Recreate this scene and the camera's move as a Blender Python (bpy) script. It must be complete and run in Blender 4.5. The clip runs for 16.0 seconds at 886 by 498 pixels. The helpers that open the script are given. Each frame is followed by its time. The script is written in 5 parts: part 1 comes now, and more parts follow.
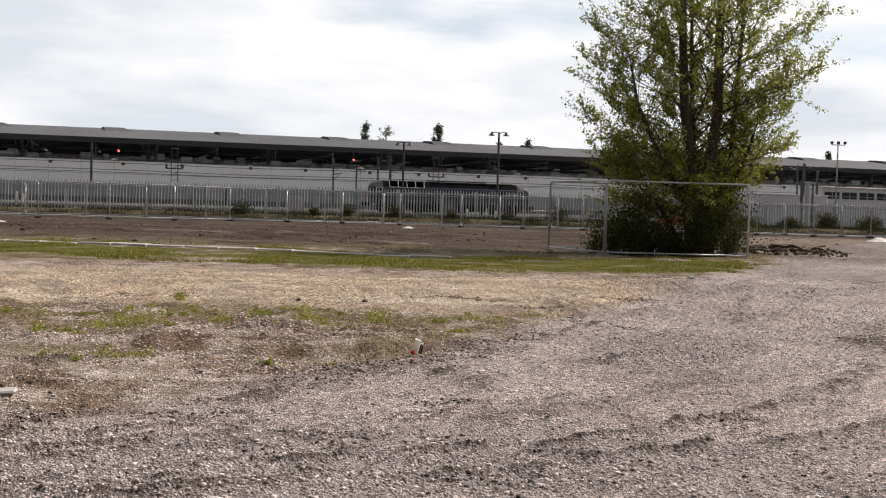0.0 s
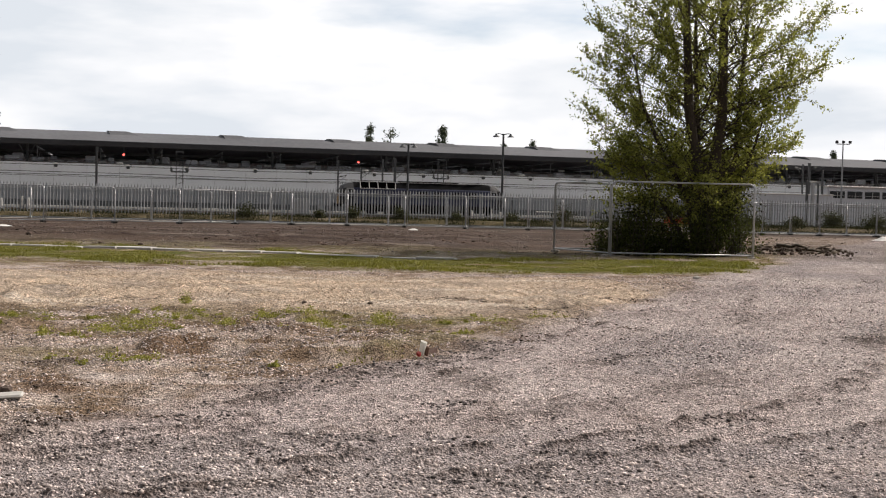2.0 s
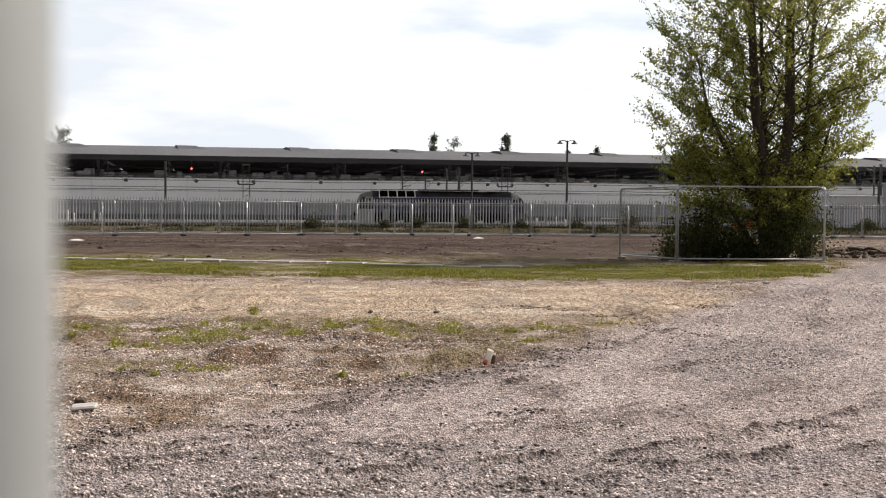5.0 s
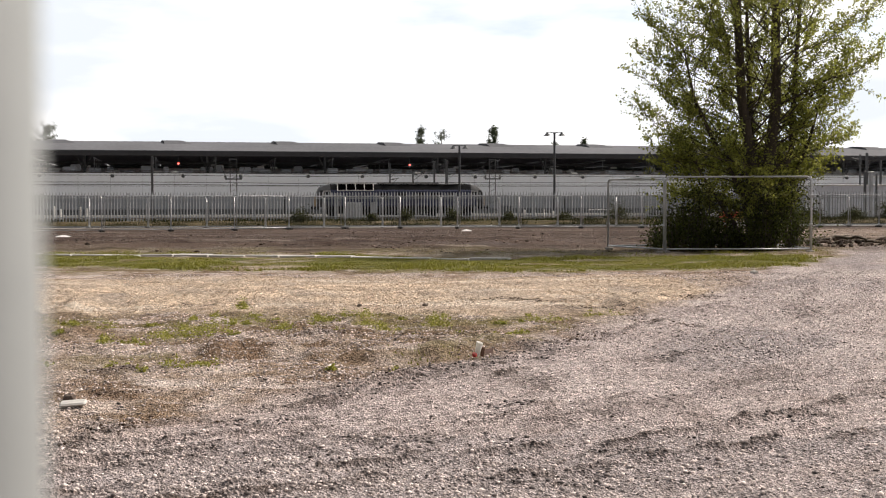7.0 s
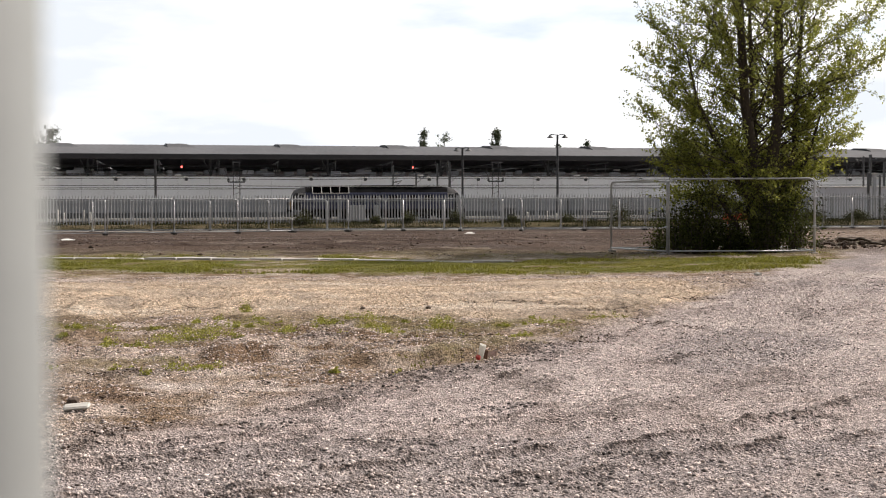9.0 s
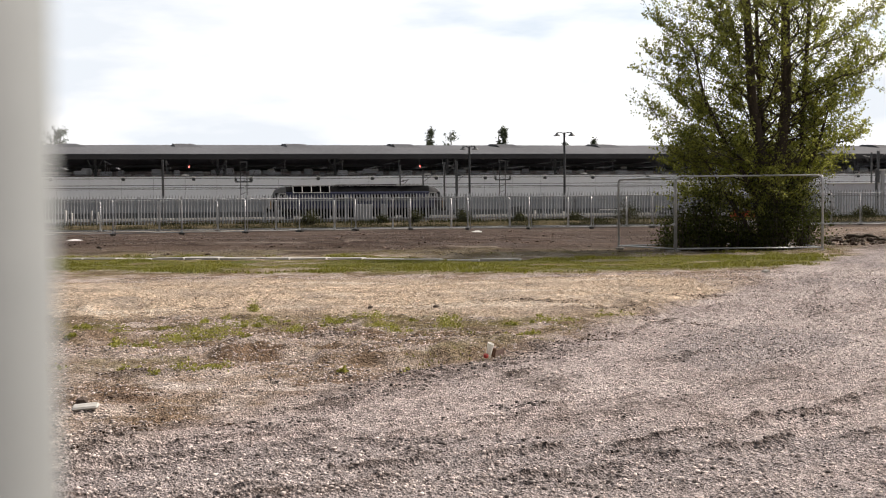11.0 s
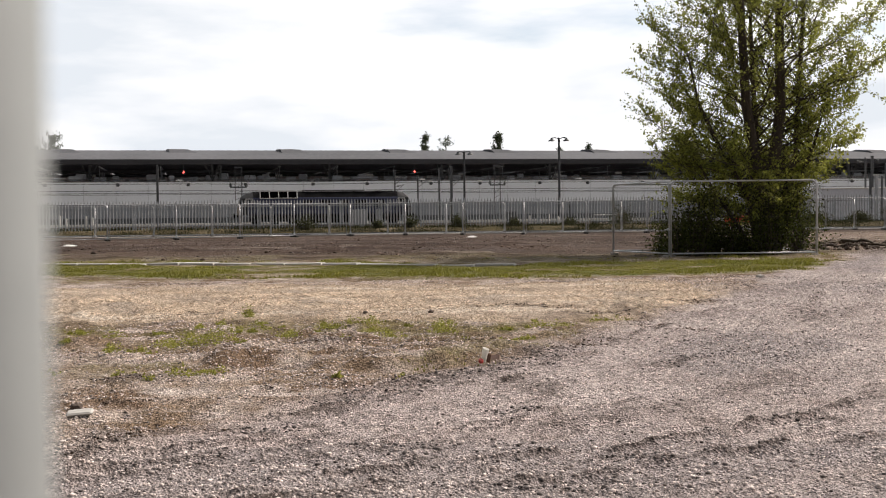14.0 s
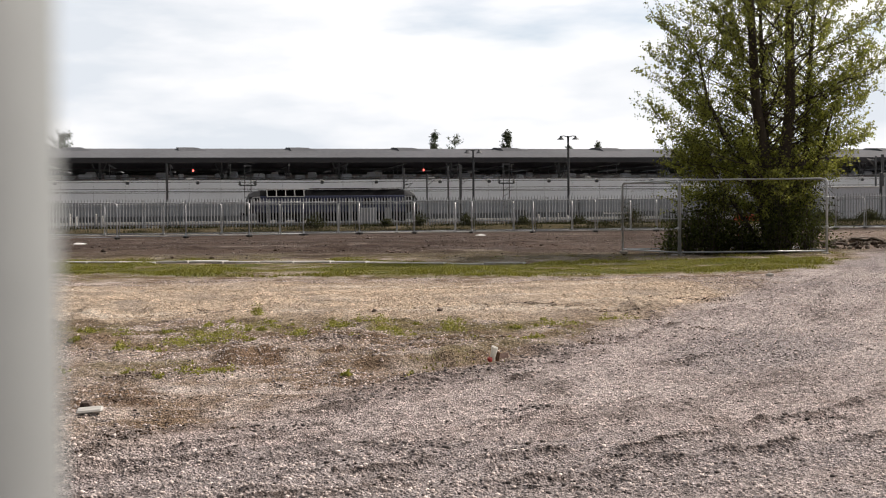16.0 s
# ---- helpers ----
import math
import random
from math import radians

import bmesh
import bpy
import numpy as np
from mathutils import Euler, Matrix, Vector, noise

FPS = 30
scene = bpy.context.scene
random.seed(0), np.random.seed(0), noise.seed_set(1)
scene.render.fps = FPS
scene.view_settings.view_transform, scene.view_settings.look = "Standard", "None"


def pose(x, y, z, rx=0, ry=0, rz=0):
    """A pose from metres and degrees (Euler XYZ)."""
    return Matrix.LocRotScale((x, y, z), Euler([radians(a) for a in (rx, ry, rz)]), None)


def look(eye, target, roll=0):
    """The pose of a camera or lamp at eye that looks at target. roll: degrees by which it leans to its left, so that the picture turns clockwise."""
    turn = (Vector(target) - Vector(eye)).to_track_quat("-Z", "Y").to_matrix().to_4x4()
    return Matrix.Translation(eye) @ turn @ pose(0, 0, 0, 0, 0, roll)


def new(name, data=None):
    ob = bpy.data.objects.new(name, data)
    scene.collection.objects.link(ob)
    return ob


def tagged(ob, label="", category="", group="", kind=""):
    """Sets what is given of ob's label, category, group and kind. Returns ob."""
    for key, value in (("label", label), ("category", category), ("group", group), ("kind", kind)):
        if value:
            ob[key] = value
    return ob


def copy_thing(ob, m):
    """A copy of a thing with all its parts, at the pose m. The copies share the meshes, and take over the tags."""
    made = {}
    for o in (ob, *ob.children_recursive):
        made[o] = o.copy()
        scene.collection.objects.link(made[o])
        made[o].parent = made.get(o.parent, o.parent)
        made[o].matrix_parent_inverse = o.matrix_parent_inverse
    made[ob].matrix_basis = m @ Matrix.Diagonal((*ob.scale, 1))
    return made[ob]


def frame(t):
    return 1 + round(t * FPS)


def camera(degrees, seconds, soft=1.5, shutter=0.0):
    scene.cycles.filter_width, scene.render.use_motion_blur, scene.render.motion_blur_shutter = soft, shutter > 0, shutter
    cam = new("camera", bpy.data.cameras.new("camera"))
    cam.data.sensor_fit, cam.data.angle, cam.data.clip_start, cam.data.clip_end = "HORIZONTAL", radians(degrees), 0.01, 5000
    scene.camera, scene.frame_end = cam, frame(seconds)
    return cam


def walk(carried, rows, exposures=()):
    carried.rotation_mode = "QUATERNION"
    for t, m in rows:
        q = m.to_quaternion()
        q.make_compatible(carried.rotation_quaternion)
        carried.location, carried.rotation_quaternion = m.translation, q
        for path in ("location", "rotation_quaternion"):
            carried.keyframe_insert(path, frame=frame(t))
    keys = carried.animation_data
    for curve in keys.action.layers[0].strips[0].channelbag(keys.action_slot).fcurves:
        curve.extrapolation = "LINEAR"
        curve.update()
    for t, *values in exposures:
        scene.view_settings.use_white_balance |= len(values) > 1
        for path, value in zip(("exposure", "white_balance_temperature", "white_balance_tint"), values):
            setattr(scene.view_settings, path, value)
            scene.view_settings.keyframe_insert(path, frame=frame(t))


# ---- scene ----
EYE = 1.22
cam = camera(42.0, 16.0, soft=0.95)
cam.data.dof.use_dof = True
cam.data.dof.focus_distance = 10.0
cam.data.dof.aperture_fstop = 6.6
walk(cam, [
    (0, pose(0, 0, EYE, 87.849, -1.633, -3.349)),
    (0.5, pose(0, 0, EYE, 87.832, -1.398, -3.321)),
    (1, pose(0, 0, EYE, 87.735, -1.271, -3.237)),
    (1.5, pose(0, 0, EYE, 87.843, -1.265, -3.097)),
    (2, pose(0, 0, EYE, 87.929, -1.280, -3.107)),
    (2.5, pose(0, 0, EYE, 88.128, -1.132, -2.718)),
    (3, pose(0, 0, EYE, 88.175, -0.967, -1.920)),
    (3.5, pose(0, 0, EYE, 88.261, -0.840, -0.844)),
    (4, pose(0, 0, EYE, 88.370, -0.577, -0.088)),
    (6.5, pose(0, 0, EYE, 88.026, -0.110, -0.060)),
    (7, pose(0, 0, EYE, 87.945, 0.179, -0.508)),
    (7.5, pose(0, 0, EYE, 88.030, 0.185, -0.642)),
    (8, pose(0, 0, EYE, 88.107, 0.287, -0.560)),
    (8.5, pose(0, 0, EYE, 88.089, 0.267, -0.442)),
    (11, pose(0, 0, EYE, 88.010, 0.600, -0.000)),
    (11.5, pose(0, 0, EYE, 87.960, 0.579, 0.035)),
    (12, pose(0, 0, EYE, 88.176, 0.603, 0.115)),
    (12.5, pose(0, 0, EYE, 88.337, 0.610, -0.094)),
    (13, pose(0, 0, EYE, 88.251, 0.573, -0.359)),
    (13.5, pose(0, 0, EYE, 88.251, 0.573, -0.394)),
    (14, pose(0, 0, EYE, 88.266, 0.648, -0.256)),
    (14.5, pose(0, 0, EYE, 88.190, 0.613, -0.258)),
    (15, pose(0, 0, EYE, 88.189, 0.714, -0.106)),
    (15.5, pose(0, 0, EYE, 88.235, 0.684, 0.070)),
    (16, pose(0, 0, EYE, 88.189, 0.610, 0.192)),
], exposures=[(0, -0.20, 6500, 12), (2, -0.17, 6500, 12), (4, -0.07, 6500, 12), (7, 0.09, 6550, 12), (11, 0.02, 6550, 12), (13, -0.03, 6550, 12), (16, -0.13, 6500, 12)])

# ---- sky and sun ----
SUN = Vector((0.74, 0.42, 0.78)).normalized()


def build_sky():
    w = bpy.data.worlds.new("sky")
    scene.world = w
    w.use_nodes = True
    nt = w.node_tree
    nt.nodes.clear()
    n, link = nt.nodes.new, nt.links.new
    out, bg = n("ShaderNodeOutputWorld"), n("ShaderNodeBackground")
    sky = n("ShaderNodeTexSky")
    sky.sky_type = "NISHITA"
    sky.sun_disc = False
    sky.sun_elevation = math.asin(SUN.z)
    sky.sun_rotation = math.atan2(SUN.x, SUN.y)
    dim = n("ShaderNodeVectorMath")
    dim.operation = "SCALE"
    dim.inputs["Scale"].default_value = 0.12
    link(sky.outputs[0], dim.inputs[0])
    co, mp = n("ShaderNodeTexCoord"), n("ShaderNodeMapping")
    mp.inputs["Scale"].default_value = (2.2, 2.2, 9.0)
    mp.inputs["Location"].default_value = (0.4, 0.0, 0.35)
    link(co.outputs["Generated"], mp.inputs[0])
    no = n("ShaderNodeTexNoise")
    no.inputs["Scale"].default_value = 1.6
    no.inputs["Detail"].default_value = 6
    no.inputs["Roughness"].default_value = 0.5
    link(mp.outputs[0], no.inputs["Vector"])
    cover = n("ShaderNodeValToRGB")
    cover.color_ramp.elements[0].position, cover.color_ramp.elements[1].position = 0.20, 0.44
    link(no.outputs["Fac"], cover.inputs[0])
    shade = n("ShaderNodeValToRGB")
    e = shade.color_ramp.elements
    e[0].position, e[0].color = 0.42, (1.24, 1.235, 1.22, 1)
    e[1].position, e[1].color = 0.62, (0.85, 0.91, 0.965, 1)
    link(no.outputs["Fac"], shade.inputs[0])
    mix = n("ShaderNodeMix")
    mix.data_type = "RGBA"
    link(cover.outputs[0], mix.inputs["Factor"])
    link(dim.outputs[0], mix.inputs["A"])
    link(shade.outputs[0], mix.inputs["B"])
    # hazy glow on the sun's side, dimmer overhead and behind
    side = n("ShaderNodeVectorMath")
    side.operation = "DOT_PRODUCT"
    side.inputs[1].default_value = Vector((0.42, 0.90, 0.05)).normalized()
    link(co.outputs["Generated"], side.inputs[0])
    fall = n("ShaderNodeMapRange")
    fall.interpolation_type = "SMOOTHSTEP"
    fall.inputs["From Min"].default_value, fall.inputs["From Max"].default_value = -0.2, 0.72
    fall.inputs["To Min"].default_value, fall.inputs["To Max"].default_value = 0.24, 1.0
    link(side.outputs["Value"], fall.inputs["Value"])
    glow = n("ShaderNodeVectorMath")
    glow.operation = "SCALE"
    link(mix.outputs["Result"], glow.inputs[0])
    link(fall.outputs[0], glow.inputs["Scale"])
    link(glow.outputs[0], bg.inputs["Color"])
    bg.inputs["Strength"].default_value = 1.0
    link(bg.outputs[0], out.inputs[0])
    lamp = bpy.data.lights.new("sun", "SUN")
    lamp.energy, lamp.angle, lamp.color = 5.0, radians(2.0), (1.0, 0.90, 0.78)
    ob = new("sun", lamp)
    ob.matrix_world = look(SUN * 200, (0, 0, 0))


build_sky()

# ---- materials ----


def material(name, colour, rough=0.75, metal=0.0, var=0.2, scale=3.0, fine=40.0, bump=0.2, depth=0.01, hue=None, random_amount=0.08, through_light=0.0, island=0.0, stretch=None):
    m = bpy.data.materials.new(name)
    m.use_nodes = True
    nt = m.node_tree
    n, link = nt.nodes.new, nt.links.new
    b = nt.nodes["Principled BSDF"]
    co = n("ShaderNodeTexCoord")
    vec = co.outputs["Object"]
    if stretch:
        mp = n("ShaderNodeMapping")
        mp.inputs["Scale"].default_value = stretch
        link(vec, mp.inputs[0])
        vec = mp.outputs[0]
    big, small = n("ShaderNodeTexNoise"), n("ShaderNodeTexNoise")
    for node, s, d in ((big, scale, 4), (small, fine, 3)):
        node.inputs["Scale"].default_value = s
        node.inputs["Detail"].default_value = d
        link(vec, node.inputs["Vector"])
    add = n("ShaderNodeMath")
    add.operation = "ADD"
    link(big.outputs["Fac"], add.inputs[0])
    link(small.outputs["Fac"], add.inputs[1])
    rng = n("ShaderNodeMapRange")
    rng.inputs["From Min"].default_value, rng.inputs["From Max"].default_value = 0.65, 1.35
    rng.inputs["To Min"].default_value, rng.inputs["To Max"].default_value = 1 - var, 1 + var
    link(add.outputs[0], rng.inputs["Value"])
    factor = rng.outputs["Result"]
    if random_amount or island:
        src = n("ShaderNodeNewGeometry").outputs["Random Per Island"] if island else n("ShaderNodeObjectInfo").outputs["Random"]
        amount = island or random_amount
        r2 = n("ShaderNodeMapRange")
        r2.inputs["To Min"].default_value, r2.inputs["To Max"].default_value = 1 - amount, 1 + amount
        link(src, r2.inputs["Value"])
        mul = n("ShaderNodeMath")
        mul.operation = "MULTIPLY"
        link(factor, mul.inputs[0])
        link(r2.outputs["Result"], mul.inputs[1])
        factor = mul.outputs[0]
    base = n("ShaderNodeMix")
    base.data_type = "RGBA"
    base.inputs["A"].default_value = (*colour, 1)
    base.inputs["B"].default_value = (*(hue or colour), 1)
    link(big.outputs["Fac"], base.inputs["Factor"])
    sc = n("ShaderNodeVectorMath")
    sc.operation = "SCALE"
    link(base.outputs["Result"], sc.inputs[0])
    link(factor, sc.inputs["Scale"])
    link(sc.outputs[0], b.inputs["Base Color"])
    b.inputs["Roughness"].default_value = rough
    b.inputs["Metallic"].default_value = metal
    if bump:
        bp = n("ShaderNodeBump")
        bp.inputs["Strength"].default_value, bp.inputs["Distance"].default_value = bump, depth
        link(small.outputs["Fac"], bp.inputs["Height"])
        link(bp.outputs[0], b.inputs["Normal"])
    if through_light:
        tr = n("ShaderNodeBsdfTranslucent")
        link(sc.outputs[0], tr.inputs["Color"])
        mx = n("ShaderNodeMixShader")
        mx.inputs[0].default_value = through_light
        link(b.outputs[0], mx.inputs[1])
        link(tr.outputs[0], mx.inputs[2])
        link(mx.outputs[0], nt.nodes["Material Output"].inputs[0])
    return m


def glowing(name, colour, power):
    m = material(name, colour, 0.4, var=0.02, bump=0)
    b = m.node_tree.nodes["Principled BSDF"]
    b.inputs["Emission Color"].default_value = (*colour, 1)
    b.inputs["Emission Strength"].default_value = power
    return m


def glassy(name, colour):
    m = material(name, colour, 0.08, var=0.1, bump=0)
    return m


GALV = material("galvanised_steel", (0.45, 0.465, 0.49), 0.42, 0.3, 0.18, 2, 60, 0.1)
PALE_GALV = material("weathered_galvanised_pale", (0.40, 0.415, 0.445), 0.6, 0.1, 0.2, 2, 40, 0.1, random_amount=0.16)
WIRE = material("fence_wire", (0.10, 0.103, 0.108), 0.8, 0.0, 0.1, 2, 40, 0)
RUBBER = material("dark_block", (0.045, 0.043, 0.042), 0.9, 0, 0.3, 6, 50, 0.4)
STEEL_DARK = material("dark_painted_steel", (0.055, 0.06, 0.066), 0.55, 0.2, 0.2, 2, 30, 0.1)
STEEL_GREY = material("grey_painted_steel", (0.10, 0.104, 0.11), 0.55, 0.3, 0.2, 2, 30, 0.1)
POST = material("cream_grey_gate_paint", (0.30, 0.318, 0.32), 0.5, 0, 0.06, 6, 60, 0.15, 0.001, hue=(0.27, 0.285, 0.285))
CLADDING = material("pale_cladding", (0.82, 0.845, 0.89), 0.5, 0.0, 0.12, 0.15, 3, 0.05, hue=(0.71, 0.735, 0.79), random_amount=0.05, stretch=(1, 1, 2.5))
DARKER_GREY = material("darker_wall_grey", (0.32, 0.34, 0.37), 0.6, 0, 0.15, 0.2, 4, 0.05, hue=(0.26, 0.275, 0.30), stretch=(1, 1, 2.5))
PLINTH = material("dark_plinth", (0.12, 0.125, 0.13), 0.8, 0, 0.2, 0.5, 8, 0.2)
ROOFING = material("grey_roof_sheet", (0.098, 0.100, 0.110), 0.75, 0.0, 0.22, 0.08, 2.0, 0.1, hue=(0.128, 0.130, 0.142), stretch=(1, 0.3, 1))
FASCIA = material("dark_fascia", (0.045, 0.045, 0.05), 0.5, 0.1, 0.2, 0.2, 4, 0.1)
INSIDE = material("shed_inside", (0.50, 0.45, 0.46), 0.9, 0, 0.5, 0.4, 3, 0.1)
CONCRETE = material("pale_concrete", (0.50, 0.48, 0.45), 0.9, 0, 0.22, 0.8, 20, 0.3, hue=(0.42, 0.41, 0.39))
OLD_CONCRETE = material("weathered_concrete", (0.36, 0.33, 0.30), 0.9, 0, 0.3, 2.0, 30, 0.3, hue=(0.26, 0.24, 0.215))
PATHWAY = material("dirty_path_concrete", (0.25, 0.225, 0.20), 0.95, 0, 0.3, 0.7, 15, 0.3, hue=(0.17, 0.15, 0.13))
BALLAST = material("track_ballast", (0.20, 0.185, 0.175), 0.95, 0, 0.35, 1.5, 18, 0.8, 0.05)
RAIL = material("rail_steel", (0.30, 0.25, 0.22), 0.4, 0.7, 0.2, 3, 30, 0.1)
SLEEPER = material("concrete_sleeper", (0.33, 0.32, 0.30), 0.9, 0, 0.2, 3, 30, 0.2)
LOCO_BLUE = material("faded_dark_blue_paint", (0.038, 0.047, 0.104), 0.55, 0, 0.3, 0.5, 14, 0.1, hue=(0.034, 0.042, 0.085))
LOCO_ROOF = material("sooty_roof_grey", (0.011, 0.011, 0.012), 0.85, 0, 0.4, 0.8, 10, 0.2, hue=(0.026, 0.026, 0.027))
LOCO_GREY = material("dark_grey_cab_paint", (0.020, 0.021, 0.025), 0.6, 0, 0.3, 0.8, 10, 0.1, hue=(0.030, 0.031, 0.035))
LOCO_BLACK = material("underframe_black", (0.010, 0.010, 0.010), 0.9, 0, 0.3, 3, 20, 0.2)
LOCO_YELLOW = material("faded_warning_yellow", (0.32, 0.19, 0.05), 0.6, 0, 0.2, 2, 20, 0.1)
LOCO_PALE = material("pale_grey_trim_paint", (0.50, 0.50, 0.50), 0.5, 0, 0.15, 3, 20, 0.1)
GRILLE = material("black_grille_mesh", (0.003, 0.003, 0.003), 1.0, 0, 0.1, 3, 20, 0)
GRILLE.node_tree.nodes["Principled BSDF"].inputs["Specular IOR Level"].default_value = 0.0
CLOD = material("coarse_grey_stones", (0.30, 0.272, 0.268), 0.95, 0, 0.3, 0.8, 30, 0, hue=(0.12, 0.10, 0.092), island=0.85)
GLASS_DARK = glassy("dark_window_glass", (0.02, 0.023, 0.027))
BARK = material("grey_brown_bark", (0.060, 0.050, 0.040), 0.95, 0, 0.35, 5, 45, 0.8, 0.02, hue=(0.09, 0.075, 0.058), stretch=(1, 1, 0.25))
LEAF = material("spring_leaf", (0.35, 0.36, 0.070), 0.5, 0, 0.15, 0.6, 20, 0, hue=(0.20, 0.225, 0.045), island=0.55, through_light=0.6)
LEAF_DARK = material("dark_shrub_leaf", (0.029, 0.037, 0.011), 0.75, 0, 0.2, 0.8, 20, 0, hue=(0.036, 0.033, 0.014), island=0.6, through_light=0.25)
# the crown's shade on the undergrowth is put into this dark leaf colour
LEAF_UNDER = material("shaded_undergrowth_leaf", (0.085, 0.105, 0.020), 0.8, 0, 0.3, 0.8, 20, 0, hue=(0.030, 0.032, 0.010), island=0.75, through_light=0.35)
LEAF_VERGE = material("dull_verge_leaf", (0.078, 0.086, 0.040), 0.8, 0, 0.3, 0.8, 20, 0, hue=(0.05, 0.05, 0.026), island=0.6, through_light=0.3)
# distance haze is put in by lightening this leaf colour
LEAF_FAR = material("hazed_far_foliage", (0.085, 0.105, 0.055), 0.7, 0, 0.2, 0.3, 8, 0, island=0.4, through_light=0.2)
BLADE = material("grass_blade", (0.35, 0.325, 0.048), 0.6, 0, 0.4, 0.5, 3, 0, hue=(0.085, 0.098, 0.018), island=0.35, through_light=0.35)
STREWN = material("strewn_stones", (0.27, 0.235, 0.21), 0.95, 0, 0.3, 0.5, 30, 0, hue=(0.08, 0.062, 0.054), island=0.7)
DIRT_CLOD = material("brown_dirt_clod", (0.15, 0.112, 0.092), 0.95, 0, 0.4, 0.35, 12, 0, hue=(0.07, 0.047, 0.037), island=0.85)
FIELD_CLOD = material("brown_field_clod", (0.15, 0.108, 0.084), 0.95, 0, 0.4, 0.8, 20, 0, hue=(0.085, 0.06, 0.042), island=0.8)
TUFT = material("yellow_green_weed", (0.37, 0.355, 0.075), 0.6, 0, 0.25, 3, 20, 0, hue=(0.25, 0.26, 0.055), island=0.4, through_light=0.55)
STONE = material("gravel_stone", (0.54, 0.466, 0.44), 0.9, 0, 0.15, 30, 200, 0.3, 0.003, island=0.85)
STONE_TAN = material("tan_gravel_stone", (0.56, 0.44, 0.325), 0.9, 0, 0.15, 30, 200, 0.3, 0.003, island=0.5)
RUBBLE = material("broken_rubble", (0.17, 0.135, 0.115), 0.95, 0, 0.4, 0.6, 30, 0.6, 0.02, hue=(0.08, 0.06, 0.05))
TIMBER = material("weathered_timber", (0.20, 0.16, 0.12), 0.9, 0, 0.3, 3, 30, 0.4, hue=(0.30, 0.26, 0.21), stretch=(0.3, 3, 3))
WHITE = material("white_plastic", (0.78, 0.77, 0.74), 0.5, 0, 0.08, 8, 60, 0.1)
PAPER = material("white_cup_paper", (0.82, 0.81, 0.77), 0.6, 0, 0.06, 8, 60, 0.1, through_light=0.6)
RED = material("red_plastic", (0.45, 0.05, 0.04), 0.45, 0, 0.1, 8, 60, 0.1)
BROWN = material("dark_brown_card", (0.16, 0.09, 0.06), 0.8, 0, 0.2, 8, 60, 0.1)
CARD = material("pinkish_card", (0.42, 0.29, 0.24), 0.9, 0, 0.15, 20, 80, 0.1)
ORANGE = material("orange_barrier_plastic", (0.70, 0.085, 0.03), 0.5, 0, 0.1, 4, 40, 0.1)
SIGNAL_RED = glowing("red_signal_lens", (1.0, 0.10, 0.08), 5.0)
LAMP_WHITE = material("opal_lamp_cover", (0.82, 0.82, 0.80), 0.4, 0, 0.05, 4, 30, 0)

for dull in (LOCO_ROOF, LOCO_BLACK, ROOFING, FASCIA, INSIDE, BARK, STONE, STONE_TAN, RUBBLE, STREWN, DIRT_CLOD, FIELD_CLOD, CLOD, BALLAST, PLINTH, LEAF_DARK, LEAF_VERGE, LEAF_UNDER, WIRE):
    dull.node_tree.nodes["Principled BSDF"].inputs["Specular IOR Level"].default_value = 0.15

for matt in (LOCO_ROOF, LOCO_BLACK):
    matt.node_tree.nodes["Principled BSDF"].inputs["Specular IOR Level"].default_value = 0.0

# ---- mesh helpers ----


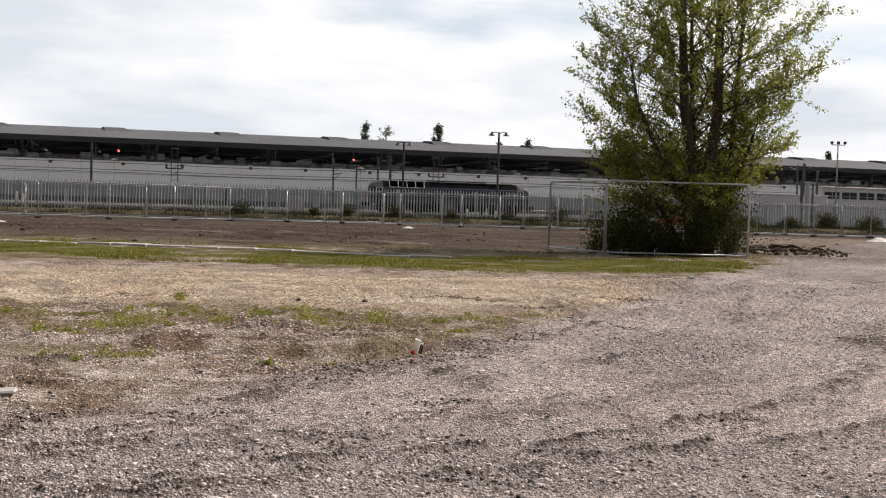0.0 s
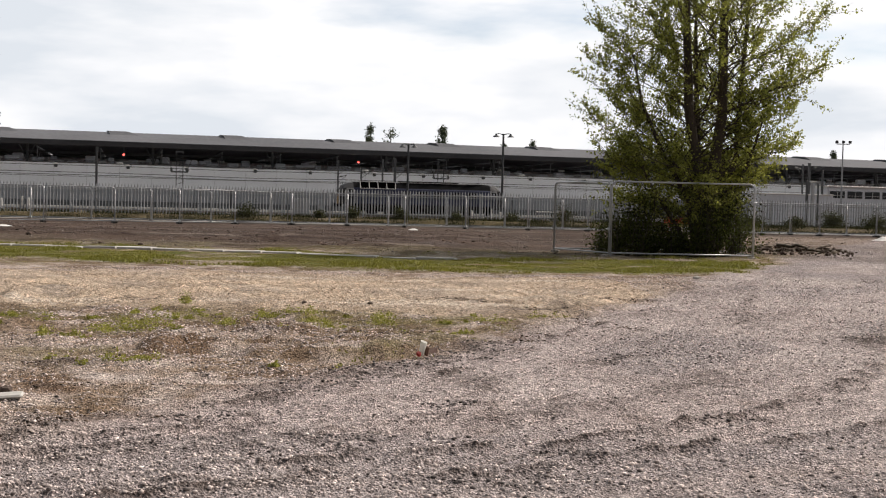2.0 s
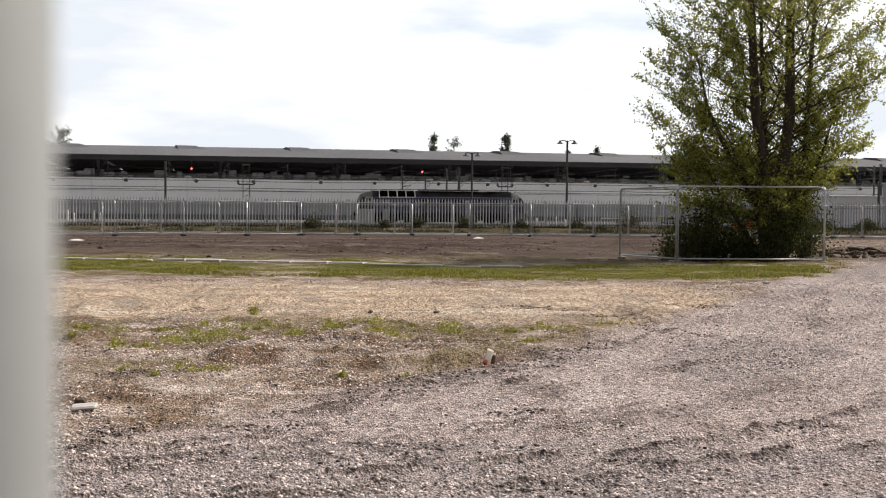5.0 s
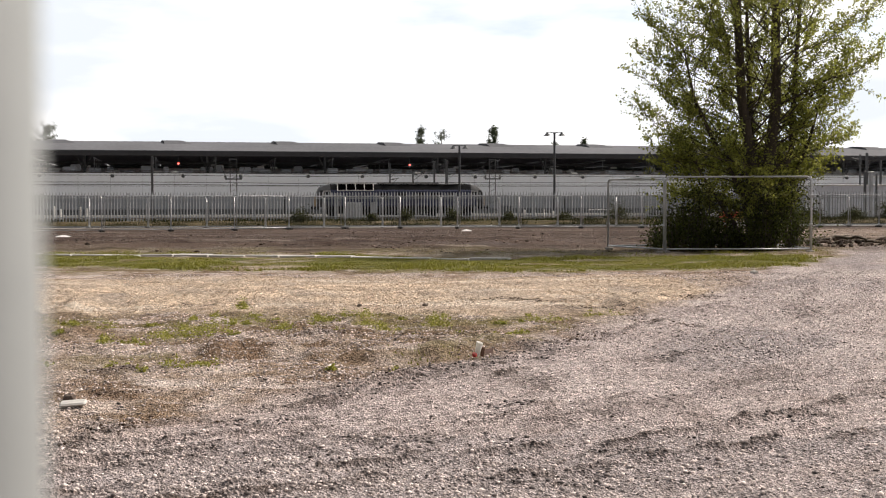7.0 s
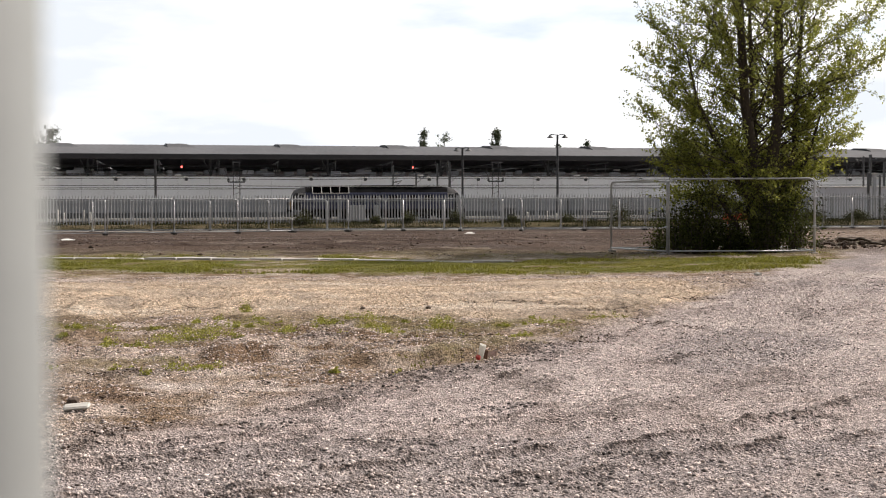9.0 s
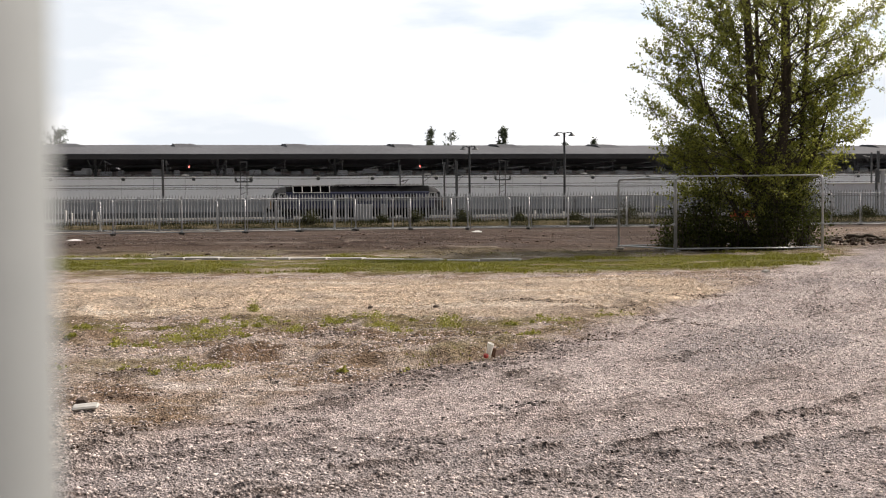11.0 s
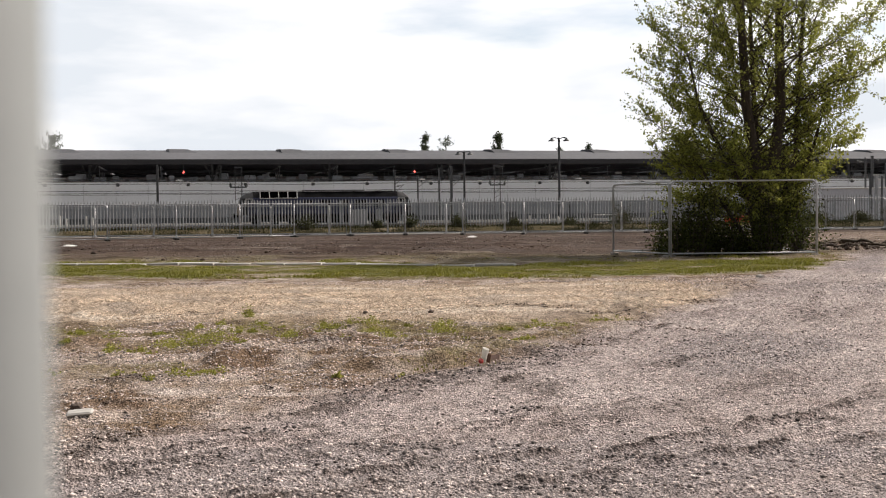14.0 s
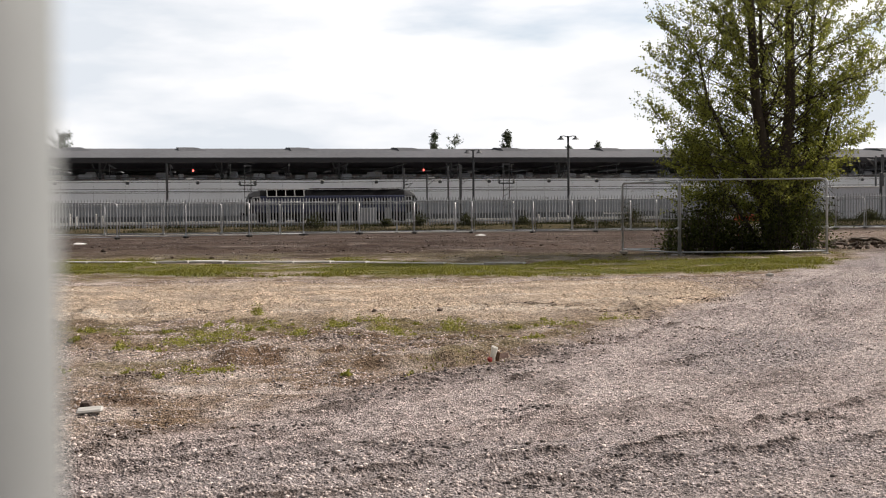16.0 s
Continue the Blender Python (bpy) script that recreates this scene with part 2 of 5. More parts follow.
class Shape:
    """Gathers vertices and faces of one mesh."""

    def __init__(self):
        self.v, self.f = [], []

    def add(self, verts, faces):
        k = len(self.v)
        self.v.extend(tuple(p) for p in verts)
        self.f.extend(tuple(i + k for i in q) for q in faces)
        return self

    def box(self, c, size, turn=0.0, bevel=0.0):
        """A box round c, with its upright and end edges chamfered."""
        hx, hy, hz = size[0] / 2, size[1] / 2, size[2] / 2
        b = min(bevel, hx * 0.9, hy * 0.9, hz * 0.9)
        if b <= 0:
            ring = [(-hx, -hy), (hx, -hy), (hx, hy), (-hx, hy)]
            levels = [(-hz, 0), (hz, 0)]
        else:
            ring = [(-hx + b, -hy), (hx - b, -hy), (hx, -hy + b), (hx, hy - b), (hx - b, hy), (-hx + b, hy), (-hx, hy - b), (-hx, -hy + b)]
            levels = [(-hz, b), (-hz + b, 0), (hz - b, 0), (hz, b)]
        n, pts = len(ring), []
        ca, sa = math.cos(turn), math.sin(turn)
        for z, inset in levels:
            for x, y in ring:
                x, y = x * (1 - inset / hx), y * (1 - inset / hy)
                pts.append((c[0] + x * ca - y * sa, c[1] + x * sa + y * ca, c[2] + z))
        faces = [tuple(range(n))[::-1], tuple(range(n * (len(levels) - 1), n * len(levels)))]
        for l in range(len(levels) - 1):
            for i in range(n):
                j = (i + 1) % n
                faces.append((l * n + i, l * n + j, l * n + n + j, l * n + n + i))
        return self.add(pts, faces)

    def tube(self, path, radii, sides=8, cap=True):
        """A tube along a path of points; radii: one for all, or one a point."""
        path = [Vector(p) for p in path]
        if not hasattr(radii, "__len__"):
            radii = [radii] * len(path)
        pts, faces = [], []
        u = None
        for i, p in enumerate(path):
            d = (path[min(i + 1, len(path) - 1)] - path[max(i - 1, 0)]).normalized()
            if u is None:
                u = d.cross(Vector((0, 0, 1)) if abs(d.z) < 0.9 else Vector((1, 0, 0))).normalized()
            else:
                u = (u - d * u.dot(d)).normalized()
            w = d.cross(u)
            for k in range(sides):
                a = 2 * math.pi * k / sides
                pts.append(p + (u * math.cos(a) + w * math.sin(a)) * radii[i])
        for i in range(len(path) - 1):
            for k in range(sides):
                j = (k + 1) % sides
                faces.append((i * sides + k, i * sides + j, i * sides + sides + j, i * sides + sides + k))
        if cap:
            faces.append(tuple(range(sides))[::-1])
            faces.append(tuple(range((len(path) - 1) * sides, len(path) * sides)))
        return self.add(pts, faces)

    def lathe(self, c, profile, sides=16):
        """A turned shape: profile of (radius, height) from the bottom up."""
        pts, faces = [], []
        for r, z in profile:
            for k in range(sides):
                a = 2 * math.pi * k / sides
                pts.append((c[0] + r * math.cos(a), c[1] + r * math.sin(a), c[2] + z))
        for i in range(len(profile) - 1):
            for k in range(sides):
                j = (k + 1) % sides
                faces.append((i * sides + k, i * sides + j, i * sides + sides + j, i * sides + sides + k))
        faces.append(tuple(range(sides))[::-1])
        faces.append(tuple(range((len(profile) - 1) * sides, len(profile) * sides)))
        return self.add(pts, faces)

    def extrude_x(self, outline, x0, x1):
        """A prism: an outline of (y, z) points drawn from x0 to x1."""
        n = len(outline)
        pts = [(x0, y, z) for y, z in outline] + [(x1, y, z) for y, z in outline]
        faces = [tuple(range(n)), tuple(range(n, 2 * n))[::-1]]
        faces += [(i, n + i, n + (i + 1) % n, (i + 1) % n) for i in range(n)]
        return self.add(pts, faces)

    def mesh(self, name, mat, smooth=False):
        me = bpy.data.meshes.new(name)
        me.from_pydata(self.v, [], self.f)
        bm = bmesh.new()
        bm.from_mesh(me)
        bmesh.ops.recalc_face_normals(bm, faces=bm.faces)
        bm.to_mesh(me)
        bm.free()
        if smooth:
            me.polygons.foreach_set("use_smooth", [True] * len(me.polygons))
        me.materials.append(mat)
        return me


def part(name, shape, mat, parent=None, label="", smooth=False, at=None):
    """Links a shape (or a finished mesh) as one mesh object, under a thing or a part."""
    me = shape if isinstance(shape, bpy.types.Mesh) else shape.mesh(name, mat, smooth)
    ob = new(name, me)
    ob.parent = parent
    if at is not None:
        ob.matrix_basis = at
    if label:
        ob["label"] = label
    return ob


def thing(name, label, category, group="", kind="", at=None):
    ob = new(name)
    ob.empty_display_size = 0.2
    if at is not None:
        ob.matrix_basis = at
    return tagged(ob, label, category, group, kind)


def hashed(ix, iy, seed):
    h = (ix.astype(np.int64) * 374761393 + iy.astype(np.int64) * 668265263 + seed * 1442695041) & 0x7FFFFFFF
    h = ((h ^ (h >> 13)) * 1274126177) & 0x7FFFFFFF
    return ((h ^ (h >> 16)) & 0xFFFF) / 65535.0


def value_noise(x, y, seed=0):
    ix, iy = np.floor(x), np.floor(y)
    fx, fy = x - ix, y - iy
    fx, fy = fx * fx * (3 - 2 * fx), fy * fy * (3 - 2 * fy)
    a, b = hashed(ix, iy, seed), hashed(ix + 1, iy, seed)
    c, d = hashed(ix, iy + 1, seed), hashed(ix + 1, iy + 1, seed)
    return (a * (1 - fx) + b * fx) * (1 - fy) + (c * (1 - fx) + d * fx) * fy


def fbm(x, y, octaves=4, seed=0):
    s, amp, tot = 0.0, 1.0, 0.0
    for o in range(octaves):
        s = s + amp * value_noise(x * 2 ** o, y * 2 ** o, seed + o * 17)
        tot += amp
        amp *= 0.5
    return s / tot


def smooth01(e0, e1, x):
    t = np.clip((x - e0) / (e1 - e0), 0, 1)
    return t * t * (3 - 2 * t)


# ---- ground: one sheet, with the kinds of surface that lie on it ----
def road_edge(x):
    """How far ahead the worn gravel road reaches at x."""
    return np.where(x < 0.3, 9.2 + 1.55 * (x - 0.3), 9.2 + 1.95 * (x - 0.3))


def strip_line(x):
    """Where the concrete strip runs at x."""
    return 27.6 - 0.22 * np.clip(x, -14, 3)


DARK_MARKS = [(-2.48, 8.59, -2.22, 8.72, 0.14), (0.69, 14.99, 1.55, 14.79, 0.28), (1.74, 13.92, 2.21, 13.87, 0.25), (2.88, 15.66, 3.87, 15.62, 0.30), (-3.41, 14.30, -2.90, 14.57, 0.18),
              (-1.29, 10.69, -0.77, 10.74, 0.13), (-0.03, 10.36, 0.48, 10.44, 0.10), (-0.82, 7.35, -0.11, 8.42, 0.20), (-0.11, 8.42, 0.82, 9.67, 0.20)]
DARK_MARKS += [(0.82, 9.67, 1.61, 11.14, 0.20), (-1.93, 5.85, -1.53, 6.79, 0.10), (-0.42, 6.22, -0.08, 5.90, 0.14), (0.29, 5.37, 0.79, 5.12, 0.12), (-1.16, 6.59, -0.82, 6.75, 0.12),
               (0.33, 7.17, 0.61, 7.19, 0.07), (1.75, 9.06, 2.50, 9.92, 0.09), (1.80, 6.51, 2.30, 6.75, 0.08), (0.83, 5.79, 1.10, 5.71, 0.08), (-2.18, 7.54, -1.87, 7.64, 0.08), (2.17, 12.85, 2.70, 11.85, 0.12)]
DARK_MARKS += [(-7.95, 53.29, -3.80, 53.66, 0.90), (-1.96, 42.26, 2.10, 37.10, 0.80), (3.56, 43.96, 5.90, 40.81, 0.90), (-10.87, 34.93, -6.17, 34.53, 0.50)]
SOIL_MARKS = [(-1.99, 6.63, -1.35, 7.49, 0.30), (-1.00, 8.94, -0.33, 9.97, 0.35), (-3.76, 11.66, -2.42, 10.79, 0.50), (0.07, 10.80, 0.96, 11.21, 0.40), (-2.01, 11.49, -0.46, 10.85, 0.40)]


def track_shift(y):
    """How far the curving wheel tracks have come to the right at y."""
    lo, hi = 5.77, 10.34
    m = np.clip(y, lo, hi)
    return (np.minimum(y, lo) - lo) / 0.4 + np.log((0.55 + 0.35 * (m - 6.2)) / 0.4) / 0.35 + np.maximum(y - hi, 0) / 2.0


def wheel_tracks(x, y):
    """Thin ridges of loosened stones along the wheel tracks, and the place across and along them."""
    u = x - track_shift(y) + (fbm(x * 0.45, y * 0.45, 2, 44) - 0.5) * 0.7
    v = y + 0.4 * x
    a = 1 - np.abs(2 * value_noise(u * 1.15 + 40, v * 0.16, 8) - 1)
    b = 1 - np.abs(2 * value_noise(u * 2.9 + 17, v * 0.30, 18) - 1)
    ridge = np.clip(smooth01(0.74, 0.98, a) * smooth01(0.34, 0.54, fbm(u * 0.5, v * 0.35, 3, 46)) + 0.75 * smooth01(0.72, 1.0, b) * smooth01(0.42, 0.58, fbm(u * 0.8, v * 0.5, 3, 47)), 0, 1)
    ridge = ridge * (0.3 + 0.7 * smooth01(0.35, 0.58, fbm(x * 4, y * 2.5, 3, 48)))
    ridge = ridge * (1 - 0.6 * smooth01(10.5, 15.0, y))
    coarse = smooth01(0.47, 0.60, fbm(u * 0.7, v * 0.35, 4, 49))
    return ridge, coarse


def marks(x, y, strokes, seed):
    """Churned or bare strokes on the ground, ragged at their edges."""
    out = np.zeros_like(x, dtype=float)
    for x0, y0, x1, y1, w in strokes:
        dx, dy = x1 - x0, y1 - y0
        t = np.clip(((x - x0) * dx + (y - y0) * dy) / (dx * dx + dy * dy), 0, 1)
        d = np.hypot(x - x0 - t * dx, y - y0 - t * dy) / w
        out = np.maximum(out, 1 - smooth01(0.5, 1.6, d))
    rag = fbm(x * 3.0, y * 3.0, 3, seed)
    rag = np.where(y > 25, fbm(x * 0.9, y * 0.9, 3, seed), rag)
    return out * smooth01(0.32, 0.58, rag)


def zones(x, y):
    """Shares of road gravel, tan gravel, grass and bare dirt at places on the ground."""
    wob = (fbm(x * 0.6, y * 0.6, 3, 5) - 0.5) * 2.4 + (fbm(x * 2.5, y * 2.5, 3, 9) - 0.5) * 0.9
    yy = y + wob * np.clip(y / 18, 0.4, 1.3)
    road = 1 - smooth01(-0.6, 0.8, yy - road_edge(x))
    k = strip_line(x)
    grass = smooth01(20.9, 23.0, yy - 0.12 * np.clip(-x, 0, 12)) * (1 - 0.72 * smooth01(0.4, 1.6, yy - k)) * (1 - smooth01(4.5, 8.0, yy - k)) * (1 - road)
    grass = grass * (0.25 + 0.75 * smooth01(0.36, 0.56, fbm(x * 0.55, y * 0.9, 3, 21) + 0.10 * smooth01(-4, 1, x)))
    grass = grass * (1 - (1 - smooth01(0.28, 0.5, np.abs(y - k))) * (1 - smooth01(0.2, 1.2, x)))
    moss = smooth01(8.2, 9.5, yy) * (1 - smooth01(13.0, 14.0, yy)) * np.maximum(0.7 * smooth01(0.50, 0.62, fbm(x * 1.3, y * 0.8, 4, 31)), smooth01(10.6, 11.6, yy) * smooth01(0.42, 0.60, fbm(x * 1.8, y * 1.4, 4, 32))) * (1 - road)
    tan = smooth01(12.2, 14.5, yy) * (1 - smooth01(19.0, 21.0, yy)) * (1 - smooth01(3.2, 5.0, x)) * (1 - road)
    dirt = smooth01(29.0, 31.0, yy) * (1 - grass)
    dirt = dirt * (1 - 0.6 * smooth01(9.5, 13.5, x) * (1 - smooth01(60, 66, y)))
    verge = y - (71.9 + 0.03 * np.clip(x, -60, 60))
    grass = np.maximum(grass, 0.3 * smooth01(0.0, 0.6, verge) * (1 - smooth01(16, 22, verge)))
    return road, tan, grass, moss, dirt


def ground_height(x, y):
    road, tan, grass, moss, dirt = zones(x, y)
    near = 1 - smooth01(40, 60, y)
    h = (fbm(x * 0.25, y * 0.25, 3, 2) - 0.5) * 0.10 * near
    h = h + (fbm(x * 1.3, y * 1.3, 4, 3) - 0.5) * 0.075 * near
    h = h + (fbm(x * 6, y * 6, 3, 4) - 0.5) * 0.07 * (1 - smooth01(16, 30, y))
    # ridges along the wheel tracks, and broken hummocks on the field
    ridge, coarse = wheel_tracks(x, y)
    h = h + (0.042 * ridge + 0.02 * coarse * fbm(x * 8, y * 8, 2, 50)) * road * near
    lump = smooth01(0.56, 0.72, fbm(x * 1.1, y * 0.8, 4, 52))
    h = h + lump * 0.085 * (1 - road) * (1 - smooth01(13, 20, y)) * (0.4 + 0.9 * fbm(x * 7, y * 7, 3, 53))
    h = h + 0.10 * smooth01(0.50, 0.68, fbm(x * 0.35, y * 0.28, 4, 71)) * dirt * near * (0.4 + fbm(x * 2.2, y * 2.2, 3, 72))
    h = h + 0.03 * grass
    h = h + marks(x, y, DARK_MARKS, 91) * (0.008 * near + 0.03 * smooth01(25, 35, y) * near)
    # the raised verge under the far palisade
    h = h + 0.36 * smooth01(0.0, 5.0, y - (71.9 + 0.03 * np.clip(x, -60, 60))) * (1 - smooth01(16.0, 24.0, y - (71.9 + 0.03 * np.clip(x, -60, 60))))
    return h * np.where(y > 2, 1, 0.3)


def build_ground():
    def steps(a, b, fine, grow, far_lo, far_hi):
        mid = list(np.arange(a, b, fine))
        lo, s = [a], fine
        while lo[-1] > far_lo:
            s *= grow
            lo.append(lo[-1] - s)
        hi, s = [mid[-1]], fine
        while hi[-1] < far_hi:
            s *= grow
            hi.append(hi[-1] + s)
        return np.array(lo[:0:-1] + mid + hi[1:])
    xs = steps(-4.5, 5.0, 0.05, 1.035, -2500, 2500)
    ys = steps(4.4, 13.0, 0.042, 1.016, -1200, 4000)
    gx, gy = np.meshgrid(xs, ys)
    gz = ground_height(gx, gy)
    nx, ny = len(xs), len(ys)
    co = np.stack([gx, gy, gz], -1).reshape(-1, 3)
    idx = np.arange(nx * ny).reshape(ny, nx)
    quads = np.stack([idx[:-1, :-1], idx[:-1, 1:], idx[1:, 1:], idx[1:, :-1]], -1).reshape(-1, 4)
    me = bpy.data.meshes.new("ground")
    me.vertices.add(len(co))
    me.vertices.foreach_set("co", co.ravel())
    me.loops.add(quads.size)
    me.loops.foreach_set("vertex_index", quads.ravel())
    me.polygons.add(len(quads))
    me.polygons.foreach_set("loop_start", np.arange(0, quads.size, 4))
    me.polygons.foreach_set("use_smooth", np.ones(len(quads), bool))
    me.update(calc_edges=True)
    for name, val in zip(("road", "tan", "grass", "moss", "dirt", "churned", "soil", "ridge", "coarse"), (*zones(gx, gy), marks(gx, gy, DARK_MARKS, 91), marks(gx, gy, SOIL_MARKS, 92), *wheel_tracks(gx, gy))):
        at = me.attributes.new(name, "FLOAT", "POINT")
        at.data.foreach_set("value", val.ravel().astype(np.float32))
    m = bpy.data.materials.new("ground_surface")
    m.use_nodes = True
    nt = m.node_tree
    n, link = nt.nodes.new, nt.links.new
    b = nt.nodes["Principled BSDF"]
    b.inputs["Roughness"].default_value = 0.95
    b.inputs["Specular IOR Level"].default_value = 0.08
    co = n("ShaderNodeTexCoord").outputs["Object"]

    def noise_node(scale, detail=4, rough=0.6):
        t = n("ShaderNodeTexNoise")
        t.inputs["Scale"].default_value, t.inputs["Detail"].default_value, t.inputs["Roughness"].default_value = scale, detail, rough
        link(co, t.inputs["Vector"])
        return t.outputs["Fac"]

    def mixed(fac, a, b2):
        mx = n("ShaderNodeMix")
        mx.data_type = "RGBA"
        if isinstance(fac, float):
            mx.inputs["Factor"].default_value = fac
        else:
            link(fac, mx.inputs["Factor"])
        for s, key in ((a, "A"), (b2, "B")):
            if isinstance(s, tuple):
                mx.inputs[key].default_value = (*s, 1)
            else:
                link(s, mx.inputs[key])
        return mx.outputs["Result"]

    def contrast(src, lo, hi):
        r = n("ShaderNodeMapRange")
        r.inputs["From Min"].default_value, r.inputs["From Max"].default_value = lo, hi
        link(src, r.inputs["Value"])
        return r.outputs["Result"]

    def attr(name):
        a = n("ShaderNodeAttribute")
        a.attribute_name = name
        return a.outputs["Fac"]

    def pebbles(scale):
        cells = n("ShaderNodeTexVoronoi")
        cells.inputs["Scale"].default_value = scale
        link(co, cells.inputs["Vector"])
        bw = n("ShaderNodeRGBToBW")
        link(cells.outputs["Color"], bw.inputs[0])
        return cells, bw.outputs[0]

    def ranged(src, lo, hi, f0=0.0, f1=1.0):
        r = n("ShaderNodeMapRange")
        r.inputs["From Min"].default_value, r.inputs["From Max"].default_value = f0, f1
        r.inputs["To Min"].default_value, r.inputs["To Max"].default_value = lo, hi
        link(src, r.inputs["Value"])
        return r.outputs["Result"]

    def times(a, b2):
        mt = n("ShaderNodeMath")
        mt.operation = "MULTIPLY"
        link(a, mt.inputs[0])
        link(b2, mt.inputs[1])
        return mt.outputs[0]

    def drawn_out(scale, stretch, detail=5):
        mp = n("ShaderNodeMapping")
        mp.inputs["Scale"].default_value = stretch
        link(co, mp.inputs[0])
        t = n("ShaderNodeTexNoise")
        t.inputs["Scale"].default_value, t.inputs["Detail"].default_value, t.inputs["Roughness"].default_value = scale, detail, 0.62
        link(mp.outputs[0], t.inputs["Vector"])
        return t.outputs["Fac"]

    cells, pebble = pebbles(78)
    broad_cells, broad = pebbles(27)
    large, mid, grit = noise_node(0.35), noise_node(2.2), noise_node(75, 3, 0.7)
    patchy = noise_node(0.85, 6, 0.62)
    streak = drawn_out(1.1, (0.35, 1.0, 1.0))
    field = mixed(contrast(mid, 0.35, 0.65), (0.235, 0.172, 0.124), (0.465, 0.395, 0.352))
    field = mixed(contrast(patchy, 0.48, 0.56), field, (0.175, 0.119, 0.081))
    field = mixed(contrast(drawn_out(1.7, (0.5, 1.0, 1.0)), 0.57, 0.66), field, (0.50, 0.432, 0.395))
    road = mixed(contrast(large, 0.35, 0.65), (0.355, 0.298, 0.284), (0.46, 0.400, 0.384))
    road = mixed(contrast(mid, 0.30, 0.45), (0.30, 0.246, 0.226), road)
    road = mixed(times(attr("coarse"), contrast(grit, 0.35, 0.6)), road, (0.27, 0.240, 0.240))
    # ridges coloured dark for loosened stones and for the shade along them
    road = mixed(times(attr("ridge"), contrast(noise_node(9, 4, 0.65), 0.30, 0.52)), road, (0.105, 0.082, 0.073))
    tan = mixed(contrast(streak, 0.38, 0.62), (0.565, 0.448, 0.340), (0.37, 0.297, 0.235))
    tan = mixed(contrast(patchy, 0.52, 0.62), tan, (0.36, 0.295, 0.24))
    tan = mixed(contrast(drawn_out(0.5, (0.3, 1.3, 1.0)), 0.54, 0.64), tan, (0.60, 0.515, 0.43))
    dirt = mixed(contrast(mid, 0.4, 0.62), (0.036, 0.022, 0.016), (0.070, 0.047, 0.036))
    dirt = mixed(contrast(drawn_out(0.30, (0.35, 1.2, 1.0), 6), 0.46, 0.58), dirt, (0.098, 0.070, 0.056))
    dirt = mixed(contrast(drawn_out(0.45, (0.22, 1.6, 1.0), 6), 0.56, 0.66), dirt, (0.20, 0.165, 0.14))
    grass = mixed(contrast(streak, 0.38, 0.62), (0.090, 0.098, 0.020), (0.165, 0.142, 0.042))
    moss = mixed(contrast(grit, 0.4, 0.6), (0.175, 0.155, 0.052), (0.165, 0.125, 0.074))
    c = mixed(attr("road"), field, road)
    c = mixed(attr("tan"), c, tan)
    c = mixed(attr("dirt"), c, dirt)
    c = mixed(attr("moss"), c, mixed(contrast(patchy, 0.45, 0.58), moss, (0.17, 0.126, 0.084)))
    c = mixed(attr("soil"), c, (0.20, 0.142, 0.097))
    c = mixed(attr("grass"), c, grass)
    c = mixed(times(attr("churned"), contrast(noise_node(8, 5, 0.7), 0.40, 0.58)), c, (0.115, 0.092, 0.084))
    tone = times(times(ranged(pebble, 0.26, 1.76), ranged(grit, 0.75, 1.25, 0.3, 0.7)), ranged(broad, 0.62, 1.42))
    sc = n("ShaderNodeVectorMath")
    sc.operation = "SCALE"
    link(c, sc.inputs[0])
    link(tone, sc.inputs["Scale"])
    link(sc.outputs[0], b.inputs["Base Color"])
    bp = n("ShaderNodeBump")
    bp.inputs["Strength"].default_value, bp.inputs["Distance"].default_value = 0.85, 0.02
    hsum = n("ShaderNodeMath")
    hsum.operation = "ADD"
    link(cells.outputs["Distance"], hsum.inputs[0])
    link(grit, hsum.inputs[1])
    link(hsum.outputs[0], bp.inputs["Height"])
    link(bp.outputs[0], b.inputs["Normal"])
    me.materials.append(m)
    tagged(new("ground", me), "uneven ground of worn gravel, bare dirt and thin grass", "ground", kind="structure")


build_ground()

# ---- railway side: everything there runs along one bearing ----
BEARING = 12.0
RA = radians(BEARING)
ALONG, ACROSS = Vector((math.cos(RA), math.sin(RA), 0)), Vector((-math.sin(RA), math.cos(RA), 0))
TRACK = Vector((-9.91, 130.0, 0))
SHED = Vector((0.0, 161.0, 0))


def railside(s, d, z=0.0, base=TRACK):
    """A pose s metres along and d metres behind the near rail line."""
    p = base + ALONG * s + ACROSS * d
    return pose(p.x, p.y, z, 0, 0, BEARING)


def build_apron():
    ob = part("apron", Shape().box((0, 0, 0.03), (330, 19, 0.06), bevel=0.01), CONCRETE)
    ob.matrix_basis = railside(20, 17, 0.02)
    tagged(ob, "pale concrete apron in front of the depot shed", "pavement", kind="structure")


def build_track(d, label):
    t = thing("railway_track", label, "railway track", "tracks beside the shed", at=railside(20, d, -0.25))
    part("ballast_bed", Shape().extrude_x([(-2.0, 0.2), (-1.6, 0.275), (1.6, 0.275), (2.0, 0.2)], -150, 150), BALLAST, t)
    for y in (-0.75, 0.75):
        part("rail", Shape().extrude_x([(y - 0.07, 0.30), (y - 0.07, 0.32), (y - 0.01, 0.34), (y - 0.035, 0.43), (y - 0.03, 0.45), (y + 0.03, 0.45), (y + 0.035, 0.43), (y + 0.01, 0.34), (y + 0.07, 0.32), (y + 0.07, 0.30)], -150, 150), RAIL, t)
    s = Shape()
    for i in range(460):
        s.box((-150 + i * 0.65, 0, 0.255), (0.25, 2.5, 0.1))
    tagged(part("sleepers", s, SLEEPER, t), kind="stuff")


